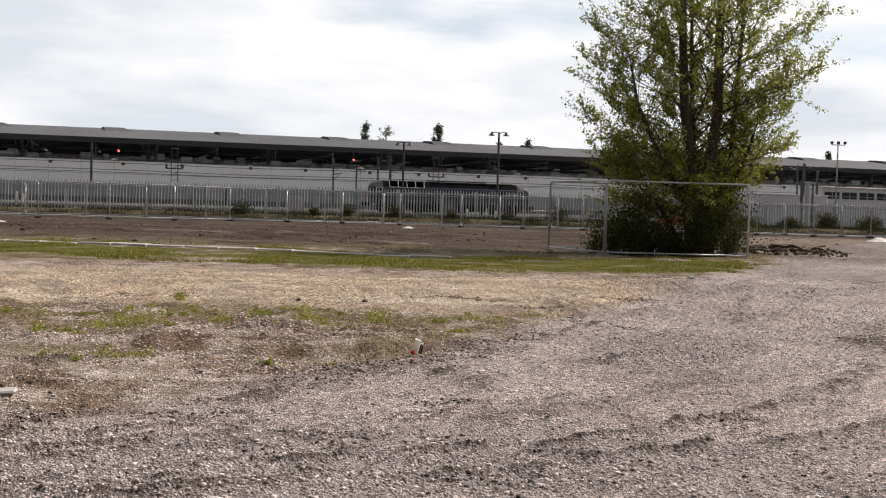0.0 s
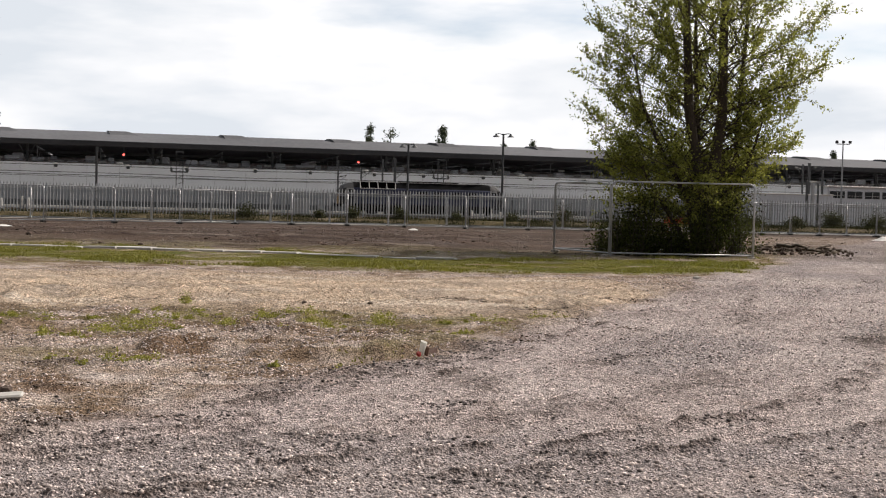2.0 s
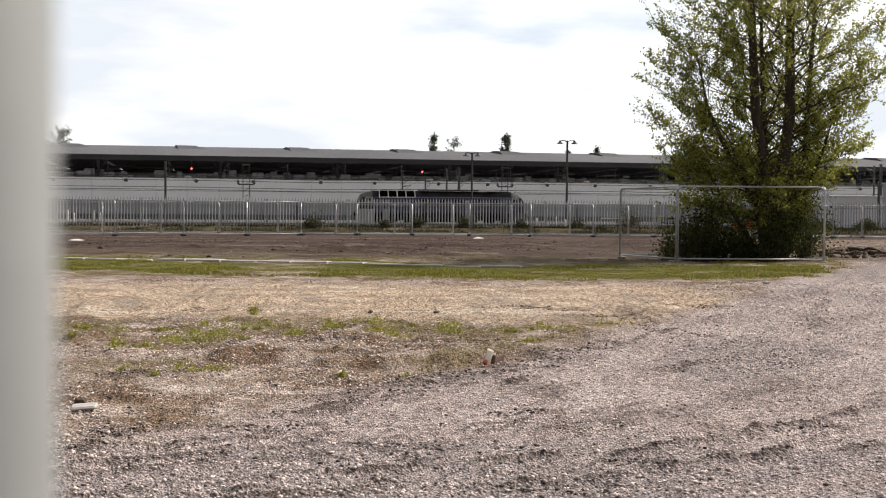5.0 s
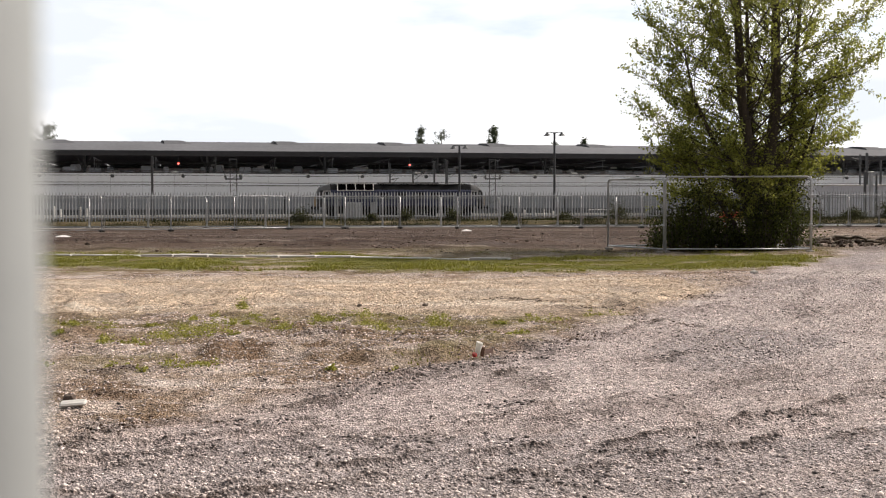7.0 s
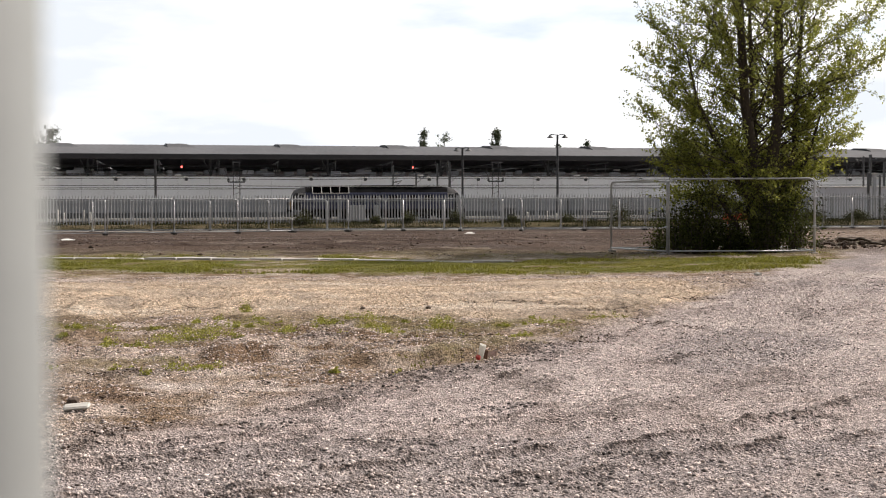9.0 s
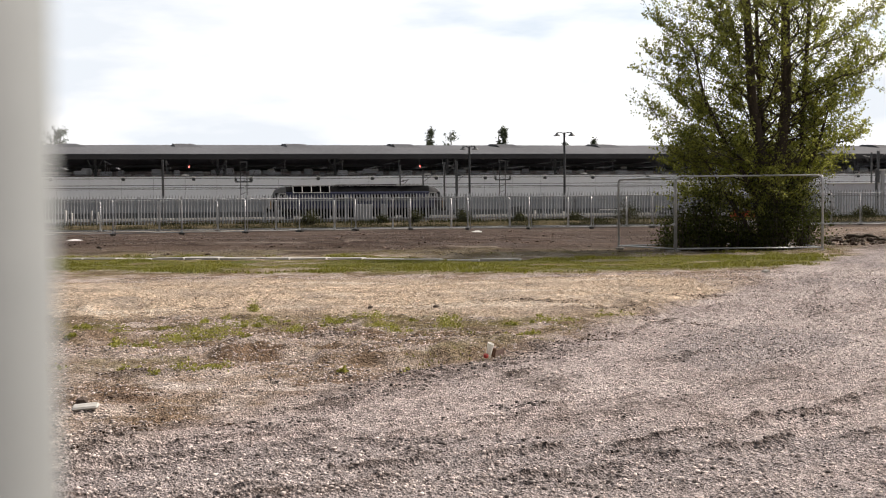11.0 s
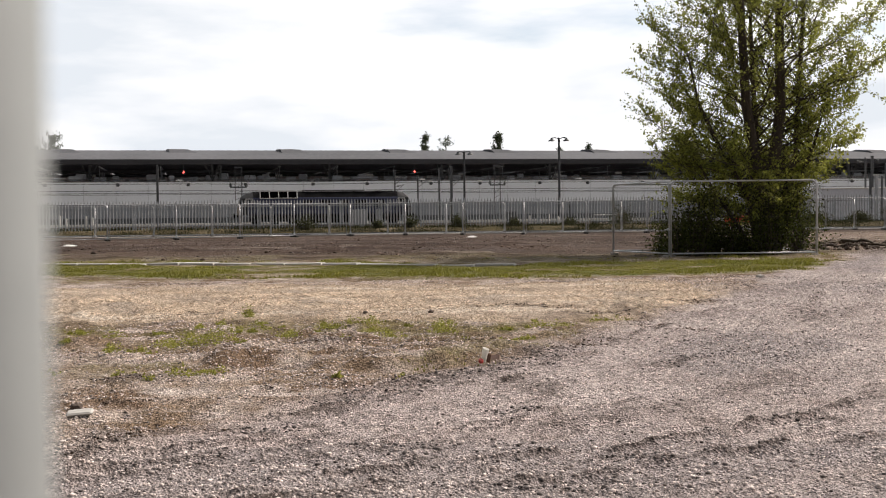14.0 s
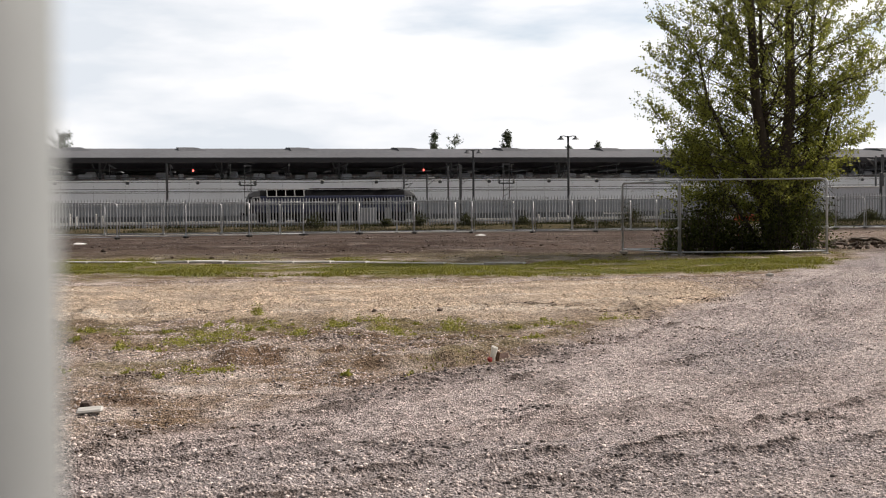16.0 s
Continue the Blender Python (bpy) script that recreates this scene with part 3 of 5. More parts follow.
# ---- depot shed ----
def build_shed():
    t = thing("depot_shed", "long grey depot shed with shallow roof and dark open eaves", "building", at=railside(0, 0, 0, SHED))
    L0, L1 = -120.0, 150.0
    wall = part("wall", Shape().box(((L0 + L1) / 2, 0.15, 3.25), (L1 - L0, 0.3, 5.3)), CLADDING, t, "pale grey clad lower wall")
    # the wall is a darker grey up to about 3 m
    part("lower_cladding", Shape().box(((L0 + L1) / 2, 0.13, 1.7), (L1 - L0, 0.36, 2.5)), DARKER_GREY, t, "darker grey lower band of the wall")
    part("plinth", Shape().box(((L0 + L1) / 2, 0.1, 0.55), (L1 - L0, 0.42, 1.1)), PLINTH, t)
    part("capping", Shape().box(((L0 + L1) / 2, 0.1, 5.95), (L1 - L0, 0.5, 0.12)), FASCIA, t)
    seam = Shape().box((0, 0, 0), (0.03, 0.03, 5.2)).mesh("cladding_joint", DARKER_GREY)
    for i in range(66):
        part("cladding_joint", seam, None, wall, at=pose(L0 + 3 + i * 4.1, -0.008, 3.25))
    for z in (4.2,):
        part("cladding_rail", Shape().box(((L0 + L1) / 2, -0.01, z), (L1 - L0, 0.035, 0.05)), STEEL_GREY, wall)
    part("back_wall", Shape().box(((L0 + L1) / 2, 60, 4.38), (L1 - L0, 0.3, 8.75)), INSIDE, t)
    for x in (L0, L1):
        part("end_wall", Shape().box((x, 30, 4.2), (0.3, 60, 8.4)), CLADDING, t)
    # roof: a shallow curve from the eaves to a long ridge; unseen gap behind it added to let daylight in
    top = [(-1.2, 8.78), (1.0, 9.08), (4, 9.5), (8, 10.05), (13, 10.65), (20, 11.2), (28, 11.3), (40, 10.8), (61, 8.9)]
    front, rear = top[:7], [(34.5, 11.05)] + top[7:]
    roof = None
    for slope in (rear, front):
        outline = slope + [(y, z - 0.35) for y, z in reversed(slope)]
        roof = part("roof", Shape().extrude_x(outline, L0 - 1, L1 + 1), ROOFING, t, "weathered grey sheet roof")
    part("fascia", Shape().box(((L0 + L1) / 2, -1.28, 8.5), (L1 - L0 + 2, 0.14, 0.66), bevel=0.02), FASCIA, t, "dark eaves fascia")
    part("soffit", Shape().box(((L0 + L1) / 2, 0.0, 8.22), (L1 - L0 + 2, 2.3, 0.08)), FASCIA, t)
    vent = Shape().add([(-1.5, 0, -0.1), (2.8, 0, -0.1), (1.0, 2.2, 0.66), (-1.7, 2.2, 0.66), (-2.4, 7, 0.3), (1.9, 7, 0.3), (0.4, 5.2, 0.88), (-2.0, 5.2, 0.88)],
                       [(0, 1, 2, 3), (4, 7, 6, 5), (3, 2, 6, 7), (0, 3, 7, 4), (1, 5, 6, 2), (0, 4, 5, 1)]).mesh("roof_vent", ROOFING)
    for i in range(-7, 11):
        part("roof_vent", vent, None, roof, at=pose(-34.9 + i * 15.8, 9.5, 10.2))
    # columns and the slanting struts in the open band
    col = Shape().box((0, 0, 0), (0.3, 0.35, 2.3)).mesh("column", STEEL_DARK)
    strut = Shape().tube([(-0.95, 0, 1.1), (0, 0, -1.05)], 0.07, 6).tube([(0.95, 0, 1.1), (0, 0, -1.05)], 0.07, 6).mesh("strut", STEEL_DARK)
    for i in range(-8, 10):
        part("strut", strut, None, t, at=pose(-46.6 + 15.9 * i, 1.2, 7.1))
        part("column", col, None, t, at=pose(-46.6 + 15.9 * i, 2.0, 7.1))
    # roof trusses and rows of coaches standing inside, seen as dim shapes
    truss = Shape()
    truss.box((0, 0, 8.0), (0.16, 58, 0.16))
    for k in range(6):
        truss.tube([(0, -28 + 4 * k, 7.95), (0, -28 + 4 * k, 6.4)], 0.07, 5)
    tm = truss.mesh("roof_truss", DARKER_GREY)
    for i in range(34):
        part("roof_truss", tm, None, t, at=pose(-117 + 7.95 * i, 31, 0))
    beam = Shape().box(((L0 + L1) / 2, 0, 0), (L1 - L0, 0.14, 0.3)).mesh("cross_beam", STEEL_DARK)
    for y, z in ((6.0, 7.5), (14.0, 7.2)):
        part("cross_beam", beam, None, t, at=pose(0, y, z))
    crate = Shape().box((0, 0, 0), (1.3, 0.8, 0.75), bevel=0.12).mesh("stored_unit", CLADDING)
    clutter = random.Random(15)
    for i in range(90):
        k = clutter.uniform(0.5, 1.5)
        part("stored_unit", crate, None, t, at=pose(-85 + i * 2.1 + clutter.uniform(-1, 1), clutter.uniform(2.5, 8), clutter.uniform(6.0, 6.7), 0, 0, clutter.uniform(-20, 20)) @ Matrix.Diagonal((k, 1, clutter.uniform(0.5, 1.3), 1)))
    # pale fittings, added to lift the brightness of the dark inside
    hang = Shape().box((0, 0, 0), (1.0, 0.35, 0.3), bevel=0.08).mesh("inside_fitting", LAMP_WHITE)
    rnd = random.Random(5)
    for i in range(40):
        part("inside_fitting", hang, None, t, at=pose(-72 + i * 4.3 + rnd.uniform(-1.5, 1.5), rnd.uniform(3, 9), rnd.uniform(6.2, 7.3)))
    part("inside_floor", Shape().box(((L0 + L1) / 2, 30, 0.05), (L1 - L0, 59, 0.1)), INSIDE, t)
    pipe = Shape().tube([(0, -0.12, 0.2), (0, -0.12, 2.9)], 0.14, 8).mesh("downpipe", STEEL_DARK)
    for x in (19.2, 27.0, -20.5, -52.0, 40.0, 52.5):
        part("downpipe", pipe, None, t, at=pose(x, 0, 0))
    # lamps on brackets along the wall
    for i, x in enumerate((-61, -52, -42.9, -33.9, -26.4, -17.4, -10.0, -1.1, 5.9, 14.6, 21.7, 30.0, 38.5, 46.5, 55.0, 63.5, 72)):
        w = thing("wall_lamp", "dark bulkhead lamp on a bracket on the shed wall", "wall lamp", "lamps along the shed wall", at=railside(x, 0, 5.35, SHED))
        part("bracket", Shape().tube([(0, -0.03, 0.1), (0, -0.4, 0.25), (0, -0.75, 0.22)], 0.04, 6), STEEL_DARK, w)
        part("lamp_head", Shape().box((0, -0.9, 0.14), (0.46, 0.4, 0.42), bevel=0.1), STEEL_DARK, w)
        part("hood", Shape().lathe((-0.12, -0.9, 0.36), [(0.46, 0), (0.42, 0.08), (0.26, 0.16), (0.08, 0.2)], 12), LAMP_WHITE, w, "pale lamp hood", True)
        if i in (3, 7, 10):
            part("cover", Shape().lathe((-1.1, -0.2, 0.62), [(0.5, 0), (0.48, 0.1), (0.35, 0.22), (0.12, 0.3)], 12), LAMP_WHITE, w, "white domed cover", True)


def build_edging():
    t = thing("edging_board", "low edging along the raised verge, coloured dark as a kerb face in shade", "edging", at=pose(0, 71.85, 0, 0, 0, 1.72))
    # dark colour stands for the shaded kerb face below the verge
    board = Shape().box((0, 0, 0.03), (2.38, 0.06, 0.22), bevel=0.01).mesh("board", PLINTH)
    for i in range(46):
        part("board", board, None, t, at=pose(-44 + 2.4 * i, 0, 0))


build_edging()


def build_path():
    ob = part("footpath", Shape().box((0, 0, 0), (110, 2.2, 0.16), bevel=0.02), PATHWAY)
    ob.matrix_basis = pose(8, 70.2, -0.03, 0, 0, 1.5)
    tagged(ob, "narrow pale concrete path along the fence line", "path", kind="structure")
    ob = part("low_wall", Shape().box((0, 0, 0.22), (250, 0.3, 0.5), bevel=0.03), CONCRETE)
    ob.matrix_basis = railside(20, 9.6)
    tagged(ob, "low pale concrete wall behind the tracks", "wall", kind="structure")


build_path()
build_apron()
build_track(1.4, "railway track with concrete sleepers on grey ballast")
build_track(6.2, "railway track with concrete sleepers on grey ballast")
build_shed()


# ---- locomotive ----
def build_loco():
    """Heavy diesel; its near side lies at y = 0, its leading end at x = 0, rail tops at z = 0."""
    L, Wd = 19.36, 2.7
    t = thing("locomotive", "dark blue diesel locomotive with sooty roof and radiator grilles", "locomotive")
    prof = [(0.05, 1.15), (0.0, 1.3), (0.0, 2.95), (0.06, 3.05), (Wd - 0.06, 3.05), (Wd, 2.95), (Wd, 1.3), (Wd - 0.05, 1.15)]
    part("body", Shape().extrude_x(prof, 0.9, L - 0.9), LOCO_BLUE, t)
    roofp = [(0.06, 3.05), (0.42, 3.50), (0.8, 3.68), (Wd / 2, 3.74), (Wd - 0.8, 3.68), (Wd - 0.42, 3.50), (Wd - 0.06, 3.05)]
    part("roof", Shape().extrude_x(roofp, 1.5, L - 1.5), LOCO_ROOF, t, "sooty grey curved roof")
    # cabs: raked, rounded ends
    for name, sx, x0 in (("cab", 1, 0.0), ("cab", -1, L)):
        s = Shape()
        secs = [(0.0, 1.15, 2.25, 0.18), (0.14, 1.12, 2.85, 0.08), (0.38, 1.12, 3.30, 0.02), (0.85, 1.12, 3.58, 0.0), (1.55, 1.12, 3.69, 0.0)]
        pts, faces = [], []
        for dx, zb, zt, inset in secs:
            x = x0 + sx * dx
            hy = Wd - inset
            ring = [(inset, zb), (inset, min(2.98, zt - 0.25)), (inset + 0.48, zt - 0.06), (Wd / 2, zt + 0.05), (hy - 0.48, zt - 0.06), (hy, min(2.98, zt - 0.25)), (hy, zb)]
            pts += [(x, y, z) for y, z in ring]
        for i in range(len(secs) - 1):
            for k in range(7):
                j = (k + 1) % 7
                faces.append((i * 7 + k, i * 7 + j, i * 7 + 7 + j, i * 7 + 7 + k))
        faces += [tuple(range(7)), tuple(range(28, 35))]
        cab = part(name, s.add(pts, faces), LOCO_GREY, t, "rounded dark grey driving cab")
        part("end_panel", Shape().box((x0 + sx * 0.0, Wd / 2, 1.72), (0.12, Wd - 0.5, 1.05), bevel=0.05), LOCO_YELLOW, cab, "faded yellow end panel")
        for y in (0.75, Wd - 0.75):
            part("windscreen", Shape().add([(x0 + sx * 0.10, y - 0.45, 2.32), (x0 + sx * 0.10, y + 0.45, 2.32), (x0 + sx * 0.38, y + 0.42, 2.85), (x0 + sx * 0.38, y - 0.42, 2.85), (x0 + sx * 0.2, y - 0.45, 2.3), (x0 + sx * 0.2, y + 0.45, 2.3), (x0 + sx * 0.45, y + 0.42, 2.82), (x0 + sx * 0.45, y - 0.42, 2.82)],
                                           [(0, 1, 2, 3), (7, 6, 5, 4), (0, 4, 5, 1), (1, 5, 6, 2), (2, 6, 7, 3), (3, 7, 4, 0)]), GLASS_DARK, cab)
        part("side_window", Shape().box((x0 + sx * 1.15, 0.0, 2.66), (0.62, 0.05, 0.40), bevel=0.02), GLASS_DARK, cab)
        part("window_surround", Shape().box((x0 + sx * 1.15, 0.012, 2.66), (0.86, 0.04, 0.62), bevel=0.015), LOCO_PALE, cab, "pale window surround")
        part("cab_door", Shape().box((x0 + sx * 2.15, 0.0, 2.05), (0.66, 0.04, 1.75), bevel=0.01), LOCO_BLUE, cab)
        for dx in (1.76, 2.54):
            part("grab_rail", Shape().tube([(x0 + sx * dx, -0.06, 1.3), (x0 + sx * dx, -0.06, 2.7)], 0.022, 6), LOCO_PALE, cab, "pale grab rail")
        part("buffer_beam", Shape().box((x0 + sx * 0.12, Wd / 2, 1.02), (0.28, 2.5, 0.34), bevel=0.03), LOCO_BLACK, cab)
        for y in (0.48, Wd - 0.48):
            part("buffer", Shape().tube([(x0 + sx * 0.05, y, 1.05), (x0 - sx * 0.42, y, 1.05), (x0 - sx * 0.43, y, 1.05), (x0 - sx * 0.5, y, 1.05)], [0.12, 0.12, 0.26, 0.26], 12), LOCO_BLACK, cab)
    # radiator grilles on the shoulder behind the leading cab
    for i in range(4):
        x = 2.85 + i * 1.02
        g = part("radiator_grille", Shape().add([(x - 0.45, 0.0, 3.02), (x + 0.45, 0.0, 3.02), (x + 0.45, 0.36, 3.72), (x - 0.45, 0.36, 3.72), (x - 0.45, 0.16, 3.0), (x + 0.45, 0.16, 3.0), (x + 0.45, 0.6, 3.66), (x - 0.45, 0.6, 3.66)],
                                                [(0, 1, 2, 3), (7, 6, 5, 4), (0, 4, 5, 1), (1, 5, 6, 2), (2, 6, 7, 3), (3, 7, 4, 0)]), GRILLE, t, "black radiator grille")
    for x0, x1, y0, z0, y1, z1 in [(2.3, 6.46, -0.03, 2.98, -0.03, 2.98), (2.3, 6.46, 0.34, 3.76, 0.34, 3.76)] + [(2.34 + 1.02 * i, 2.34 + 1.02 * i, -0.03, 2.98, 0.34, 3.76) for i in range(5)]:
        part("grille_surround", Shape().tube([(x0, y0, z0), (x1, y1, z1)], 0.05, 6), LOCO_PALE, t, "pale grille surround")
    # raised exhaust and fan housings along the roof
    part("roof_housing", Shape().box((10.6, Wd / 2, 3.78), (7.0, 1.5, 0.22), bevel=0.07), LOCO_ROOF, t)
    part("roof_housing", Shape().box((16.2, Wd / 2, 3.72), (2.2, 1.4, 0.16), bevel=0.06), LOCO_ROOF, t)
    for x in (3.3, 5.2):
        part("roof_fan", Shape().lathe((x, Wd / 2, 3.70), [(0.75, 0), (0.75, 0.1), (0.6, 0.13)], 20), LOCO_BLACK, t)
    for x in (8.2, 10.0, 11.8, 13.6, 15.4):
        part("roof_hatch", Shape().box((x, 0.62, 3.60), (1.4, 0.5, 0.05), bevel=0.01), LOCO_ROOF, t)
    for x in (7.6, 9.6, 11.6, 13.6, 15.6):
        p = part("side_grille", Shape().box((x, 0.0, 2.35), (1.2, 0.05, 0.75), bevel=0.01), LOCO_BLACK, t, "dark louvred side grille")
        for k in range(6):
            part("louvre", Shape().box((x, -0.03, 2.05 + k * 0.12), (1.12, 0.03, 0.05)), LOCO_ROOF, p)
    # added pale tube, painted as the glint of sky along the roof edge
    part("roof_rail", Shape().tube([(6.8, 0.55, 3.74), (L - 2.2, 0.55, 3.74)], 0.03, 6), LOCO_PALE, t, "thin pale tube added for the sky's glint on the roof edge")
    part("sill", Shape().box((L / 2, 0.06, 1.1), (L - 2.2, 0.1, 0.2), bevel=0.02), LOCO_BLACK, t)
    part("fuel_tank", Shape().box((L / 2, Wd / 2, 0.62), (5.6, 2.4, 0.88), bevel=0.1), LOCO_BLACK, t)
    wheelm = Shape().tube([(0, -0.07, 0), (0, -0.065, 0), (0, 0.04, 0), (0, 0.05, 0), (0, 0.08, 0)], [0.42, 0.57, 0.57, 0.60, 0.60], 24)
    for k in range(6):
        a = math.pi * k / 3
        wheelm.box((0.27 * math.cos(a), -0.08, 0.27 * math.sin(a)), (0.1, 0.04, 0.1))
    wheelm = wheelm.mesh("wheel", LOCO_BLACK)
    wheels = []
    for bx in (3.95, L - 3.95):
        bogie = part("bogie", Shape().box((bx, 0.28, 0.72), (5.4, 0.16, 0.62), bevel=0.08).box((bx, Wd - 0.28, 0.72), (5.4, 0.16, 0.62), bevel=0.08).box((bx, Wd / 2, 0.78), (1.2, 2.0, 0.3), bevel=0.04), LOCO_BLACK, t)
        for dx in (-2.05, 0, 2.05):
            part("axlebox", Shape().box((bx + dx, 0.22, 0.57), (0.42, 0.2, 0.42), bevel=0.05), LOCO_BLACK, bogie)
            for y in (0.60, Wd - 0.60):
                w = part("wheel", wheelm, None, bogie)
                wheels.append((w, bx + dx, y, 1 if y < 1 else -1))
    return t, wheels


LOCO, WHEELS = build_loco()
LOCO_WAY = [(0, 9.42), (0.5, 8.43), (1, 7.43), (1.5, 6.43), (2, 5.46), (2.5, 4.55), (3, 3.67), (3.5, 2.79), (4, 1.93), (5.25, -0.22), (6.5, -2.3), (7, -3.13), (7.5, -3.94), (8, -4.70), (8.5, -5.48),
            (9.75, -7.42), (11, -9.24), (11.5, -9.97), (12, -10.65), (12.5, -11.23), (13, -11.72), (13.5, -12.05), (14, -12.29), (14.5, -12.45), (15, -12.52), (15.5, -12.54), (16, -12.54)]


# ---- poles, masts and wires on the railway side ----
def lamp_post(x, y, top, label, arm=0.62):
    t = thing("lamp_post", label, "lamp post", "yard lamp posts", at=pose(x, y, 0))
    part("pole", Shape().tube([(0, 0, -0.1), (0, 0, 1.3), (0, 0, 1.35), (0, 0, top)], [0.16, 0.16, 0.12, 0.10], 10), STEEL_DARK, t)
    for sx in (-1, 1):
        part("arm", Shape().tube([(0, 0, top - 0.08), (sx * arm * 0.6, 0, top + 0.02), (sx * arm, 0, top - 0.02)], 0.045, 6), STEEL_DARK, t)
        part("lamp_head", Shape().lathe((sx * arm, 0, top - 0.32), [(0.34, 0), (0.30, 0.05), (0.12, 0.2), (0.07, 0.32)], 12), STEEL_DARK, t)
    return t


def plain_mast(x, y, top, r=0.1, arms=()):
    t = thing("overhead_line_mast", "grey steel overhead line mast with insulated arms", "mast", "overhead line masts", at=pose(x, y, 0, 0, 0, BEARING))
    part("mast", Shape().box((0, 0, top / 2), (r * 2, r * 2, top), bevel=0.02), STEEL_GREY, t)
    for z, reach in arms:
        part("arm", Shape().tube([(0, 0, z), (reach, -0.6, z + 0.25)], 0.04, 6), STEEL_GREY, t)
        part("stay", Shape().tube([(0, 0, z - 0.7), (reach * 0.9, -0.6, z + 0.2)], 0.03, 6), STEEL_GREY, t)
        part("insulator", Shape().lathe((reach * 0.35, -0.2, z - 0.02), [(0.05, 0), (0.14, 0.05), (0.06, 0.1), (0.14, 0.15), (0.05, 0.22)], 8), STEEL_DARK, t)
    return t


def lattice_mast(x, y, top, armz):
    t = thing("lattice_mast", "grey lattice overhead line mast with a short crossarm", "mast", "overhead line masts", at=pose(x, y, 0, 0, 0, BEARING))
    for sx in (-0.38, 0.38):
        part("leg", Shape().box((sx, 0, top / 2), (0.09, 0.09, top)), STEEL_GREY, t)
    n = int(top / 0.75)
    for i in range(n):
        part("lacing", Shape().tube([(-0.38, 0, i * 0.75 + 0.2), (0.38, 0, i * 0.75 + 0.55)], 0.03, 5), STEEL_GREY, t)
    part("head", Shape().box((0, 0, top), (0.95, 0.14, 0.14)), STEEL_GREY, t)
    part("crossarm", Shape().box((0, -0.12, armz), (2.0, 0.14, 0.16), bevel=0.02), STEEL_DARK, t)
    for sx in (-0.95, 0.95):
        part("insulator", Shape().lathe((sx, -0.12, armz + 0.05), [(0.09, 0), (0.22, 0.1), (0.1, 0.2), (0.2, 0.3), (0.06, 0.45)], 8), STEEL_DARK, t)
        part("stay", Shape().tube([(sx, -0.12, armz + 0.4), (sx * 1.5, -0.12, armz + 1.5)], 0.035, 5), STEEL_GREY, t)


lamp_post(11.6, 110, 8.35, "dark steel lamp post with twin hooded heads", 0.7)
lamp_post(2.67, 115, 7.4, "dark steel lamp post with twin hooded heads", 0.6)
plain_mast(-29.05, 120, 6.6, 0.12)
lattice_mast(-24.1, 140, 7.15, 4.75)
lattice_mast(7.5, 145, 7.2, 4.8)
plain_mast(-5.2, 141, 6.6, 0.09, [(5.6, 1.2), (4.6, 1.0)])
plain_mast(-2.4, 141, 5.9, 0.09, [(5.2, 1.2)])
plain_mast(0.2, 142, 6.9, 0.1, [(6.4, 1.8)])
plain_mast(1.7, 141, 7.0, 0.14, [(5.2, 1.0)])
plain_mast(47.1, 125, 7.0, 0.12, [(6.4, 1.6)])
plain_mast(46.0, 124, 6.8, 0.08, [(6.2, -1.4)])
plain_mast(49.0, 126, 6.2, 0.1)
for i, (d, z) in enumerate(((3.0, 4.15), (3.0, 5.2), (8.0, 5.05), (8.0, 5.6), (1.5, 3.85))):
    w = part("overhead_wire", Shape().tube([(-150 + 12.5 * k, 0, z - (0.12 if k % 4 == 2 else 0)) for k in range(25)], 0.035, 5), STEEL_DARK)
    w.matrix_basis = railside(20, d)
    tagged(w, "thin dark overhead line wire above the tracks", "wire", "overhead wires")


def build_floodlight():
    t = thing("floodlight_mast", "slim galvanised mast with three floodlights", "light mast", at=pose(44.7, 110, 0))
    part("pole", Shape().tube([(0, 0, 0), (0, 0, 8.2)], [0.12, 0.06], 8), GALV, t)
    part("crossbar", Shape().box((0, 0, 8.2), (1.3, 0.08, 0.08)), GALV, t)
    for x in (-0.65, 0, 0.65):
        part("floodlight", Shape().box((x, -0.1, 8.4), (0.26, 0.22, 0.28), bevel=0.04), STEEL_DARK, t)


def build_signal(s, z):
    t = thing("signal_lamp", "small red signal lamp hung in the shed opening", "signal", "red signals", at=railside(s, -0.3, z, SHED))
    part("housing", Shape().box((0, 0.1, 0), (0.42, 0.3, 0.5), bevel=0.05).box((0, 0.1, 0.78), (0.06, 0.06, 1.3)), STEEL_DARK, t)
    part("lens", Shape().lathe((0, 0, 0), [(0.02, -0.13), (0.1, -0.1), (0.14, 0), (0.1, 0.1), (0.02, 0.13)], 10), SIGNAL_RED, t)


build_floodlight()
build_signal(-34.5, 7.15)
build_signal(-3.3, 7.15)


def build_hut():
    t = thing("white_container", "long pale container hut beside the tracks", "container", at=pose(43.7, 121, 0, 0, 0, 6))
    part("body", Shape().box((0, 0, 1.72), (8.3, 2.6, 3.3), bevel=0.04), CLADDING, t)
    rib = Shape().box((0, -1.31, 1.7), (0.1, 0.05, 3.0)).mesh("rib", CLADDING)
    for i in range(20):
        part("rib", rib, None, t, at=pose(-3.9 + i * 0.41, 0, 0))
    part("roof", Shape().box((0, 0, 3.42), (8.5, 2.8, 0.1), bevel=0.02), WHITE, t)


